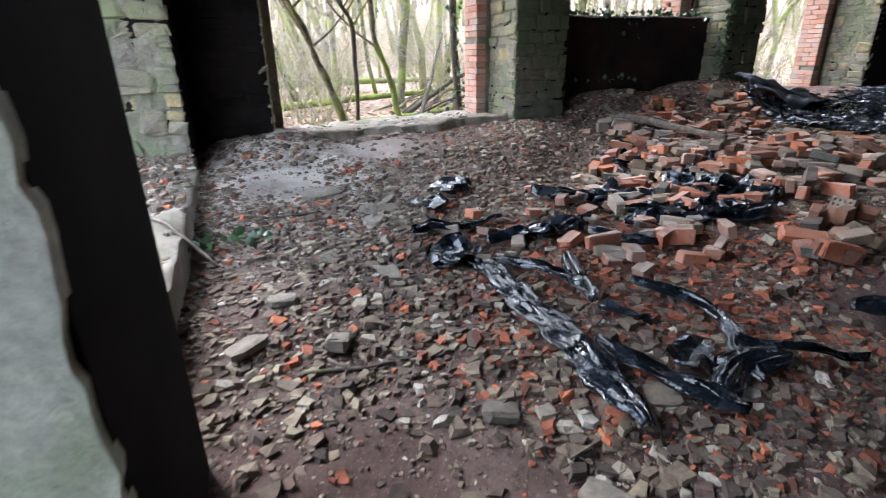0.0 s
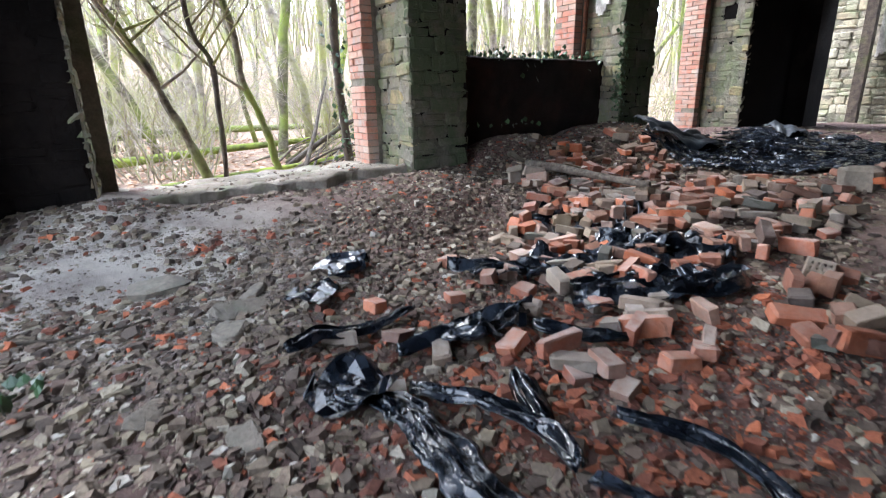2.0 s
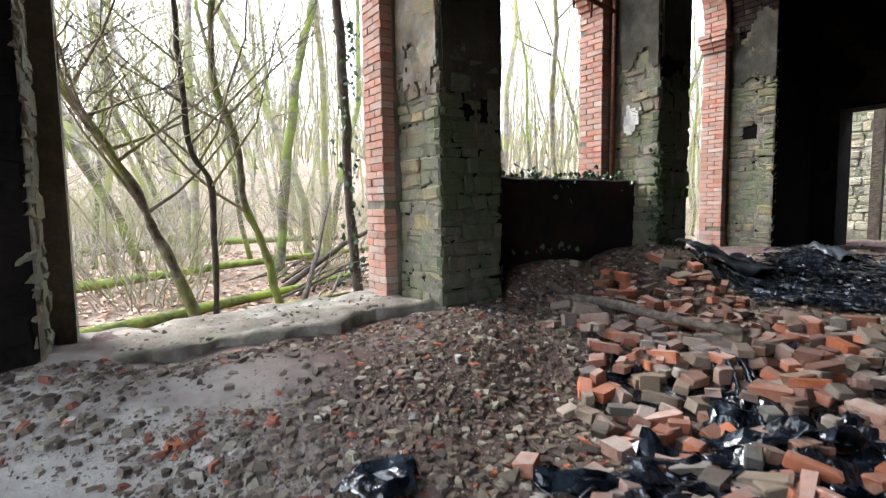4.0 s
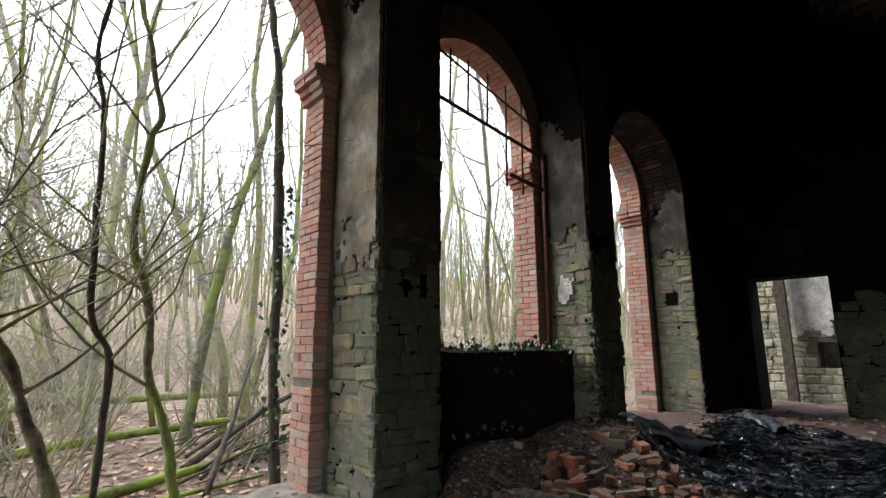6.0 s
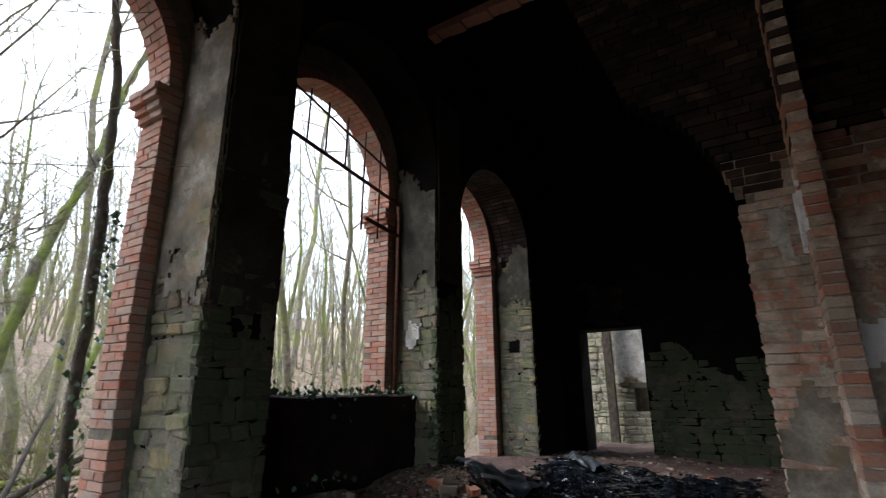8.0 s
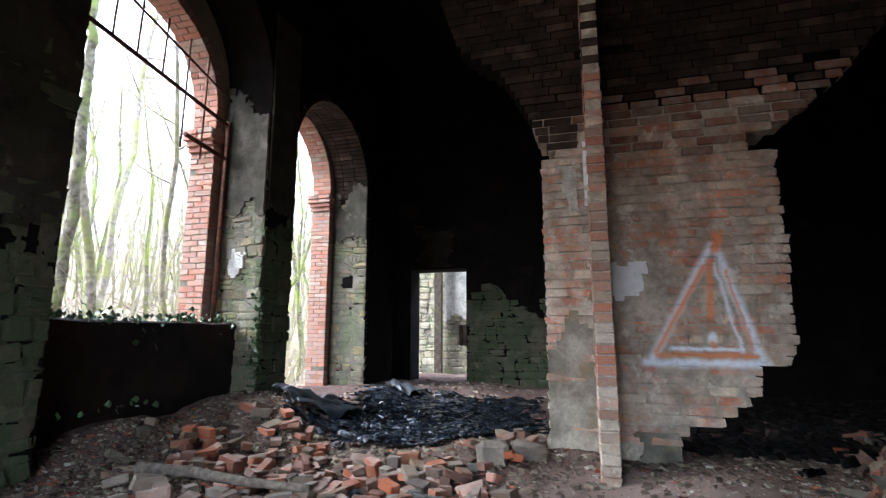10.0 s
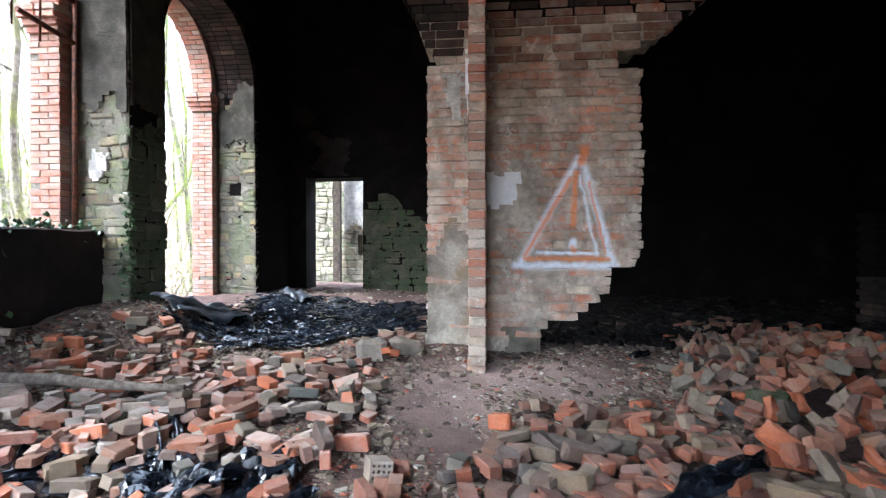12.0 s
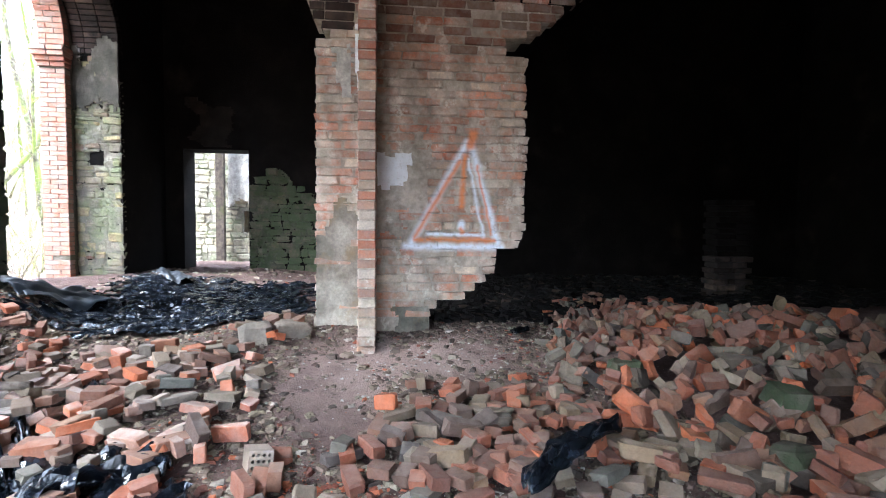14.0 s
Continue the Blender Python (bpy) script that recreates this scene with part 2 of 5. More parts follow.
DIM_BRICK = brick_mat("dim_brick", 0.6, False, 0.0, ((0.0, (0.17, 0.085, 0.06)), (0.4, (0.30, 0.15, 0.10)), (0.7, (0.21, 0.15, 0.11)), (1.0, (0.36, 0.27, 0.21))))
SHADE_BRICK, SHADE_BRICK_PIECE = shade_brick("shade_brick_joined", True), shade_brick("shade_brick", False)
WALL_BRICK = painted_brick("wall_brick", False)
WALL_MORTAR = painted_brick("wall_mortar", False, True)
WALL_PLASTER = painted_brick("wall_plaster", False, True)

EARTH, n, l, b = mat("trodden_earth", 0.97)
p = pos(n)
c = ramp(n, l, noise_fac(n, l, p, 1.7, 6, 0.65, 0.3, 0.7), ((0.0, (0.075, 0.046, 0.04)), (0.5, (0.135, 0.086, 0.075)), (1.0, (0.25, 0.182, 0.16))))
c = mix(n, l, 0.6, c, mix(n, l, noise_fac(n, l, p, 48, 7, 0.75, 0.3, 0.7), (0.45, 0.43, 0.42), (1.3, 1.25, 1.2)), "MULTIPLY")
# Lime dust; its paleness also paints the arches' daylight on the floor.
lime = n.new("ShaderNodeVectorMath")
lime.operation = "DISTANCE"
lime.inputs[1].default_value = (0.5, 5.1, 0.28)
l.new(p, lime.inputs[0])
spill = calc(n, l, "MULTIPLY", calc(n, l, "SUBTRACT", 1.55, lime.outputs["Value"], True), noise_fac(n, l, p, 2.4, 6, 0.65, 0.25, 0.6))
c = mix(n, l, calc(n, l, "MULTIPLY", spill, 0.9, True), c, (0.64, 0.58, 0.51))
dustfall = n.new("ShaderNodeVectorMath")
dustfall.operation = "DISTANCE"
dustfall.inputs[1].default_value = (4.6, 2.2, 0.4)
l.new(p, dustfall.inputs[0])
spill = calc(n, l, "MULTIPLY", calc(n, l, "SUBTRACT", 1.1, dustfall.outputs["Value"], True), noise_fac(n, l, p, 3.1, 6, 0.65, 0.2, 0.55))
c = mix(n, l, calc(n, l, "MULTIPLY", spill, 1.7, True), c, (0.38, 0.275, 0.235))
chalk = noise_fac(n, l, p, 130, 3, 0.6, 0.66, 0.7)
c = mix(n, l, calc(n, l, "MULTIPLY", chalk, 0.7), c, (0.5, 0.46, 0.42))
l.new(c, b.inputs["Base Color"])
bump(n, l, b, noise_fac(n, l, p, 60, 8, 0.8, 0.2, 0.8), 1.0, 0.02)

RUBBLE, n, l, b = mat("rubble_bits", 0.9)
p = pos(n)
r = n.new("ShaderNodeNewGeometry").outputs["Random Per Island"]
c = ramp(n, l, r, ((0.0, (0.05, 0.037, 0.031)), (0.25, (0.105, 0.08, 0.064)), (0.5, (0.165, 0.132, 0.097)), (0.68, (0.12, 0.08, 0.067)), (0.84, (0.22, 0.185, 0.13)), (0.95, (0.29, 0.255, 0.205)), (1.0, (0.42, 0.39, 0.35))))
red = ramp(n, l, calc(n, l, "FRACT", calc(n, l, "MULTIPLY", r, 37.7)), ((0.0, (0.10, 0.04, 0.028)), (0.5, (0.22, 0.075, 0.046)), (1.0, (0.40, 0.13, 0.065))))
dist = n.new("ShaderNodeVectorMath")
dist.operation = "DISTANCE"
dist.inputs[1].default_value = (2.2, 2.95, 0.15)
l.new(p, dist.inputs[0])
want = calc(n, l, "ADD", calc(n, l, "MULTIPLY", calc(n, l, "SUBTRACT", 1.0, calc(n, l, "DIVIDE", dist.outputs["Value"], 1.5), True), 0.6), calc(n, l, "MULTIPLY", noise_fac(n, l, p, 1.3, 4), 0.13))
pick = calc(n, l, "LESS_THAN", calc(n, l, "FRACT", calc(n, l, "MULTIPLY", r, 113.3)), want)
c = mix(n, l, pick, c, red)
c = mix(n, l, 0.6, c, mix(n, l, noise_fac(n, l, p, 70, 5, 0.7, 0.3, 0.7), (0.5, 0.48, 0.46), (1.3, 1.28, 1.22)), "MULTIPLY")
l.new(c, b.inputs["Base Color"])
bump(n, l, b, noise_fac(n, l, p, 90, 6, 0.7, 0.2, 0.8), 0.7, 0.006)

FILM, n, l, b = mat("black_plastic_film", 0.2, 0.0, 0.5)
p = pos(n)
c = mix(n, l, noise_fac(n, l, p, 9, 5, 0.65, 0.45, 0.75), (0.003, 0.004, 0.006), (0.032, 0.04, 0.055))
l.new(c, b.inputs["Base Color"])
rr = n.new("ShaderNodeMapRange")
rr.inputs[3].default_value, rr.inputs[4].default_value = 0.07, 0.28
l.new(noise_fac(n, l, p, 8, 4), rr.inputs[0])
l.new(rr.outputs[0], b.inputs["Roughness"])
bump(n, l, b, noise_fac(n, l, p, 11, 3, 0.5, 0.2, 0.8), 0.45, 0.02)

DULL_FILM, n, l, b = mat("dusty_plastic_film", 0.42, 0.0, 0.6)
p = pos(n)
l.new(mix(n, l, noise_fac(n, l, p, 6, 5), (0.012, 0.016, 0.022), (0.05, 0.06, 0.072)), b.inputs["Base Color"])

IRON, n, l, b = mat("rusty_iron", 0.85, 0.3)
p = pos(n)
l.new(mix(n, l, noise_fac(n, l, p, 30), (0.05, 0.035, 0.03), (0.20, 0.07, 0.035)), b.inputs["Base Color"])

WOOD, n, l, b = mat("grey_dead_wood", 0.9)
p = pos(n)
l.new(mix(n, l, noise_fac(n, l, p, 22, 6), (0.08, 0.062, 0.05), (0.20, 0.165, 0.13)), b.inputs["Base Color"])
bump(n, l, b, noise_fac(n, l, p, 60, 6), 0.6, 0.006)


def bark_mat(name, dark, light, moss, lo):
    m, n, l, b = mat(name, 0.95)
    p = pos(n)
    c = mix(n, l, noise_fac(n, l, p, 11, 6), dark, light)
    c = mix(n, l, calc(n, l, "MULTIPLY", noise_fac(n, l, p, 2.0, 5, 0.6, lo, lo + 0.2), 0.85), c, moss)
    l.new(c, b.inputs["Base Color"])
    bump(n, l, b, noise_fac(n, l, p, 35, 6), 0.7, 0.01)
    return m


BARK = bark_mat("grey_bark", (0.14, 0.117, 0.098), (0.38, 0.325, 0.27), (0.27, 0.28, 0.085), 0.43)
BARK_MOSS = bark_mat("mossy_bark", (0.055, 0.045, 0.032), (0.20, 0.175, 0.125), (0.18, 0.225, 0.04), 0.42)
BARK_DARK = bark_mat("dark_bark", (0.045, 0.035, 0.03), (0.10, 0.08, 0.06), (0.09, 0.11, 0.03), 0.55)
MOSS = bark_mat("bright_moss", (0.07, 0.075, 0.03), (0.17, 0.20, 0.045), (0.30, 0.37, 0.05), 0.42)

LITTER, n, l, b = mat("leaf_litter", 0.95)
p = pos(n)
c = ramp(n, l, noise_fac(n, l, p, 3.0, 8, 0.75, 0.3, 0.7), ((0.0, (0.18, 0.125, 0.09)), (0.5, (0.31, 0.22, 0.165)), (1.0, (0.43, 0.34, 0.27))))
c = mix(n, l, calc(n, l, "MULTIPLY", noise_fac(n, l, p, 0.5, 5, 0.6, 0.55, 0.7), 0.6), c, (0.17, 0.20, 0.06))
c = mix(n, l, 0.6, c, mix(n, l, noise_fac(n, l, p, 34, 6, 0.8, 0.3, 0.7), (0.45, 0.42, 0.4), (1.35, 1.3, 1.25)), "MULTIPLY")
l.new(c, b.inputs["Base Color"])
bump(n, l, b, noise_fac(n, l, p, 30, 8, 0.8, 0.2, 0.8), 1.0, 0.04)

LEAVES, n, l, b = mat("fallen_leaves", 0.8)
r = n.new("ShaderNodeNewGeometry").outputs["Random Per Island"]
l.new(ramp(n, l, r, ((0.0, (0.20, 0.11, 0.06)), (0.4, (0.34, 0.19, 0.11)), (0.75, (0.42, 0.29, 0.20)), (1.0, (0.50, 0.40, 0.30)))), b.inputs["Base Color"])

IVY, n, l, b = mat("ivy_leaf", 0.35, 0.0, 0.5)
r = n.new("ShaderNodeNewGeometry").outputs["Random Per Island"]
l.new(ramp(n, l, r, ((0.0, (0.02, 0.045, 0.018)), (0.6, (0.04, 0.085, 0.03)), (1.0, (0.08, 0.14, 0.06)))), b.inputs["Base Color"])


# ---- mesh helpers ----
def part(name, bm, material, parent=None, label=""):
    me = bpy.data.meshes.new(name)
    bm.to_mesh(me)
    bm.free()
    me.materials.append(material)
    ob = new(name, me)
    ob.parent = parent
    if label:
        tagged(ob, label)
    return ob


def piece(name, me, parent, loc, rot=(0, 0, 0), scale=(1, 1, 1)):
    ob = new(name, me)
    ob.parent = parent
    ob.matrix_basis = Matrix.LocRotScale(loc, Euler(rot), scale)
    return ob


def empty(name, label="", category="", group="", kind="", loc=(0, 0, 0)):
    ob = new(name)
    ob.location = loc
    ob.empty_display_size = 0.1
    return tagged(ob, label, category, group, kind)


def box(bm, x0, x1, y0, y1, z0, z1):
    v = [bm.verts.new((x, y, z)) for x in (x0, x1) for y in (y0, y1) for z in (z0, z1)]
    for f in ((0, 1, 3, 2), (4, 6, 7, 5), (0, 4, 5, 1), (2, 3, 7, 6), (0, 2, 6, 4), (1, 5, 7, 3)):
        bm.faces.new([v[k] for k in f])
    return v


def chunk_mesh(name, material, seed, jitter=0.06, bevel=0.08):
    """A unit block with worn edges and uneven faces."""
    rng = random.Random(seed)
    bm = bmesh.new()
    box(bm, -0.5, 0.5, -0.5, 0.5, -0.5, 0.5)
    bmesh.ops.bevel(bm, geom=list(bm.edges), offset=bevel, segments=1, affect="EDGES")
    for v in bm.verts:
        v.co += Vector((rng.uniform(-jitter, jitter), rng.uniform(-jitter, jitter), rng.uniform(-jitter, jitter)))
    me = bpy.data.meshes.new(name)
    bm.to_mesh(me)
    bm.free()
    me.materials.append(material)
    return me


def tube(bm, pts, radii, sides=6):
    """A tapered tube along a line of points."""
    rings = []
    up = Vector((0.3, 0.2, 1)).normalized()
    for k, q in enumerate(pts):
        d = (Vector(pts[min(k + 1, len(pts) - 1)]) - Vector(pts[max(k - 1, 0)])).normalized()
        a = d.cross(up if abs(d.dot(up)) < 0.95 else Vector((1, 0, 0))).normalized()
        e = d.cross(a)
        rings.append([bm.verts.new(Vector(q) + radii[k] * (math.cos(2 * math.pi * s / sides) * a + math.sin(2 * math.pi * s / sides) * e)) for s in range(sides)])
    for r0, r1 in zip(rings, rings[1:]):
        for s in range(sides):
            f = bm.faces.new((r0[s], r0[(s + 1) % sides], r1[(s + 1) % sides], r1[s]))
            f.smooth = sides > 4
    bm.faces.new(rings[0][::-1])
    bm.faces.new(rings[-1])


# ---- the ground inside and out ----
KNOTS = [(0.3, 1.2, 0.04), (0.7, 2.1, 0.08), (0.1, 3.4, 0.15), (1.5, 3.3, 0.12), (2.0, 2.0, 0.10), (0.8, 4.6, 0.17), (3.0, 4.3, 0.12),
         (2.95, 5.9, 0.47), (0.6, 6.0, 0.52), (1.2, 6.0, 0.41), (2.0, 6.0, 0.44), (4.0, 5.55, 0.40), (4.2, 4.5, 0.30), (5.7, 6.0, 0.80), (4.3, 6.2, 0.74), (8.4, 5.9, 0.62), (9.9, 5.1, 0.58),
         (5.0, 2.58, 0.34), (5.46, 2.9, 0.52), (4.6, 5.15, 0.36), (6.0, 4.7, 0.38), (5.4, 1.9, 0.46), (4.8, -0.4, 0.50), (3.6, -0.2, 0.45),
         (2.7, 1.0, 0.26), (1.0, -1.0, 0.04), (7.5, 3.5, 0.45), (7.0, 0.0, 0.45), (0.0, 5.3, 0.32), (3.6, 1.9, 0.28)]
KN = np.array(KNOTS)


def floor_z(x, y):
    w = 1.0 / (((KN[:, 0] - x) ** 2 + (KN[:, 1] - y) ** 2) ** 1.6 + 0.02)
    return float((w * KN[:, 2]).sum() / w.sum())


def land_z(x, y):
    """Forest floor: almost level near the building, a hillside beyond."""
    far = max(0.0, y - 20 + 0.15 * x)
    z = 0.12 + 0.25 * noise.noise(Vector((x * 0.13, y * 0.13, 3.1))) * min(1.0, max(0.0, (y - 8) / 6)) + 0.17 * far + 0.02 * max(0.0, abs(x - 4) - 14)
    return z


bm = bmesh.new()
NX, NY = 250, 250
gx, gy = np.linspace(-0.9, 12.0, NX), np.linspace(-5.4, 7.0, NY)
rows = []
for y in gy:
    rows.append([bm.verts.new((x, y, floor_z(x, y) + 0.035 * noise.noise(Vector((x * 2.3, y * 2.3, 0))) + 0.016 * noise.noise(Vector((x * 9, y * 9, 5))))) for x in gx])
for r0, r1 in zip(rows, rows[1:]):
    for k in range(NX - 1):
        bm.faces.new((r0[k], r0[k + 1], r1[k + 1], r1[k])).smooth = True
tagged(part("floor", bm, EARTH), "trodden brown earth floor of a ruined hall", "floor", kind="structure")

bm = bmesh.new()
NL = 130
sx = [4 + 160 * math.copysign(abs(q) ** 2.2, q) for q in np.linspace(-1, 1, NL)]
sy = [8 + 160 * math.copysign(abs(q) ** 2.2, q) for q in np.linspace(-1, 1, NL)]
rows = []
for y in sy:
    rows.append([bm.verts.new((x, y, land_z(x, y) - (0.9 if (-0.6 < x < 13 and -5.6 < y < 6.6) else 0.0))) for x in sx])
for r0, r1 in zip(rows, rows[1:]):
    for k in range(NL - 1):
        bm.faces.new((r0[k], r0[k + 1], r1[k + 1], r1[k])).smooth = True
tagged(part("ground", bm, LITTER), "forest floor covered in brown fallen leaves", "ground", kind="structure")


# ---- walls ----
def arched_wall(bm, place, u0, u1, z0, z1, d0, d1, openings, steps=20):
    """A wall along u from d0 to d1 deep, with round-arched openings (u from, u to, springing height)."""
    spans = []
    at = u0
    for a, c, zs in openings:
        spans.append((at, z0, a, z0))
        r, mid = (c - a) / 2, (a + c) / 2
        prev = (a, zs)
        for k in range(1, steps + 1):
            th = math.pi * (1 - k / steps)
            q = (mid + r * math.cos(th), zs + r * math.sin(th))
            spans.append((prev[0], prev[1], q[0], q[1]))
            prev = q
        at = c
        for e, s in ((a, 1), (c, -1)):
            bm.faces.new([bm.verts.new(place(e, d, z)) for d, z in ((d0, z0), (d1, z0), (d1, zs), (d0, zs))])
    spans.append((at, z0, u1, z0))
    for ua, za, ub, zb in spans:
        if ub - ua < 1e-6:
            continue
        for d in (d0, d1):
            bm.faces.new([bm.verts.new(place(*q)) for q in ((ua, d, za), (ub, d, zb), (ub, d, z1), (ua, d, z1))])
        bm.faces.new([bm.verts.new(place(*q)) for q in ((ua, d0, za), (ub, d0, zb), (ub, d1, zb), (ua, d1, za))])
        bm.faces.new([bm.verts.new(place(*q)) for q in ((ua, d0, z1), (ub, d0, z1), (ub, d1, z1), (ua, d1, z1))])
    for u in (u0, u1):
        bm.faces.new([bm.verts.new(place(u, d, z)) for d, z in ((d0, z0), (d1, z0), (d1, z1), (d0, z1))])
    bmesh.ops.remove_doubles(bm, verts=bm.verts, dist=1e-5)
    bmesh.ops.recalc_face_normals(bm, faces=bm.faces)


TOP = 6.4
YIN, DEEP = 6.03, 0.60
BAYS = [(0.58, 3.01, 4.30), (3.60, 5.82, 4.22), (6.36, 8.54, 3.65)]
bm = bmesh.new()
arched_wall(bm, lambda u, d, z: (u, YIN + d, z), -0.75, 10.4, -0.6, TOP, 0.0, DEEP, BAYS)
wall_north = tagged(part("wall_north", bm, SHADE_BLACK), "thick stone arcade wall with three round arches and plaster near-black for shade", "wall", kind="structure")

XW = -0.06
LEFT_BAYS = [(1.05, 1.86, 1.75), (2.42, 5.45, 1.7)]
bm = bmesh.new()
arched_wall(bm, lambda u, d, z: (XW + (0.18 if u < 2.5 else 0.0) - d, u, z), -5.4, YIN, -0.6, TOP, 0.0, 0.66, LEFT_BAYS)
wall_west = tagged(part("wall_west", bm, SHADE_BLACK), "thick stone wall with wide arched openings to the daylight", "wall", kind="structure")

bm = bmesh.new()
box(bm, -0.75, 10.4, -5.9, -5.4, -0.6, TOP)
tagged(part("wall_south", bm, SHADE_BLACK), "dark plastered back wall of the hall", "wall", kind="structure")

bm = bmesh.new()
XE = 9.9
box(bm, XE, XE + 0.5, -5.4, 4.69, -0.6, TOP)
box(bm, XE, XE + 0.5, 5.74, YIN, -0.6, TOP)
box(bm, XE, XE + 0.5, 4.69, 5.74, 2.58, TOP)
wall_east = tagged(part("wall_east", bm, SHADE_BLACK), "end wall, near-black for shade, with a narrow doorway and bare stone below", "wall", kind="structure")

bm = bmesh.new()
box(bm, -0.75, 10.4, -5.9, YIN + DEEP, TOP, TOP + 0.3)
tagged(part("ceiling", bm, SHADE_BLACK), "ceiling of the hall, near-black for shade", "ceiling", kind="structure")

# the roofless room behind the doorway
bm = bmesh.new()
box(bm, 12.3, 12.8, 2.0, 5.08, -0.6, 4.2)
box(bm, 12.3, 12.8, 5.44, 9.0, -0.6, 4.2)
box(bm, 12.3, 12.8, 5.08, 5.44, -0.6, 1.12)
box(bm, 12.3, 12.8, 5.08, 5.44, 1.60, 4.2)
box(bm, 12.7, 12.8, 5.08, 5.44, 1.12, 1.60)
wall_far = tagged(part("wall_far", bm, PLASTER), "pale stone wall of the roofless room beyond the doorway", "wall", kind="structure")
bm = bmesh.new()
box(bm, 12.02, 12.16, 5.77, 5.93, 0.3, 4.0)
tagged(part("door_post", bm, BARK_DARK), "dark upright timber post in the room beyond", "post")


def ground_z(x, y):
    return floor_z(x, y) + 0.035 * noise.noise(Vector((x * 2.3, y * 2.3, 0))) + 0.016 * noise.noise(Vector((x * 9, y * 9, 5)))


# ---- transverse brick wall with the sprayed triangle ----
XG, COURSE = 5.46, 0.0766
RIGHT_EDGE = [(0.55, 1.95), (0.66, 1.92), (0.72, 1.67), (0.86, 1.52), (0.95, 1.40), (1.14, 1.39), (1.22, 1.12), (2.82, 1.12), (2.86, 1.30), (3.0, 1.30), (3.06, 1.05), (3.18, 0.91), (3.4, 0.62), (4.2, 0.0), (5.2, -0.9), (6.4, -2.2)]
LEFT_EDGE = [(0.55, 2.96), (2.92, 2.96), (2.96, 2.83), (3.12, 2.98), (3.4, 3.08), (3.83, 3.32), (4.14, 3.72), (5.37, 4.12), (6.4, 4.5)]


def edge_at(table, z):
    for (za, ua), (zb, ub) in zip(table, table[1:]):
        if z <= zb:
            return ua + (ub - ua) * max(0.0, (z - za)) / (zb - za)
    return table[-1][1]


core = bmesh.new()
upper = bmesh.new()
wall_courses = []
z, k = 0.56, 0
rng = random.Random(11)
while z < TOP - 0.05:
    y0, y1 = edge_at(RIGHT_EDGE, z + 0.03), edge_at(LEFT_EDGE, z + 0.03)
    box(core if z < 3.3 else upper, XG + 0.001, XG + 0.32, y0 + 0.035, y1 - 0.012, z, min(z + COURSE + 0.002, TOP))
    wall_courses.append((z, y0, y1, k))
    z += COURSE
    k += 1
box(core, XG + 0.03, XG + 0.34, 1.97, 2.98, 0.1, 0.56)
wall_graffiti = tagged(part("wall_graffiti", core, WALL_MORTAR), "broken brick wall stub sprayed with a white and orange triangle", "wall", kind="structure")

part("backing", upper, SHADE_BLACK, wall_graffiti, "near-black mortar behind the shaded courses")

# fin of half-brick masonry standing out from it
core = bmesh.new()
box(core, 5.03, XG + 0.02, 2.443, 2.565, 0.3, 6.2)
fin = tagged(part("wall_fin", core, WALL_MORTAR), "narrow projecting fin of old red brick", "wall", kind="structure")


# ---- brick orders of the arches ----
STRIP = 0.13
IMPOSTS, SPRINGS = (3.90, 3.72, 3.67), (3.96, 3.95, 3.78)
orders = []
for q, (a, c, zs) in enumerate(BAYS):
    c -= 0.04
    core = bmesh.new()
    foot, spring = (0.42, 0.9, 0.45)[q], SPRINGS[q]
    y0, y1 = YIN + DEEP + 0.005, YIN + 0.94
    box(core, c - STRIP + 0.012, c + 0.3, y0 + 0.012, y1 - 0.006, foot - 0.6, spring)
    box(core, a - 0.3, a + STRIP, y0, y1, foot - 0.6, spring)
    r, mid = (c - a) / 2 - STRIP, (a + c) / 2
    ring = []
    for k in range(31):
        th = math.pi * k / 30
        ring.append([core.verts.new((mid + rr * math.cos(th), y, spring + rr * math.sin(th))) for rr, y in ((r + 0.012, y0 + 0.01), (r + 0.42, y0 + 0.01), (r + 0.42, y1 - 0.005), (r + 0.012, y1 - 0.005))])
    for r0, r1 in zip(ring, ring[1:]):
        for e in range(4):
            core.faces.new((r0[e], r0[(e + 1) % 4], r1[(e + 1) % 4], r1[e]))
    bmesh.ops.recalc_face_normals(core, faces=core.faces)
    orders.append((tagged(part("brick_arch_trim", core, MORTAR), "red brick arch with moulded impost on the arcade's outer side", "arch", kind="structure"), a, c, r, mid, foot, y0, y1))

# outer wall above the arches, and the piers' outer half
bm = bmesh.new()
arched_wall(bm, lambda u, d, z: (u, YIN + d, z), -0.75, 10.4, -0.6, TOP + 0.3, DEEP + 0.006, 0.9, [(a - 0.05, c + 0.05, spring) for (a, c, zs), spring in zip(BAYS, SPRINGS)])
tagged(part("wall_outer", bm, MORTAR), "weathered outer skin of the stone arcade wall", "wall", kind="structure")


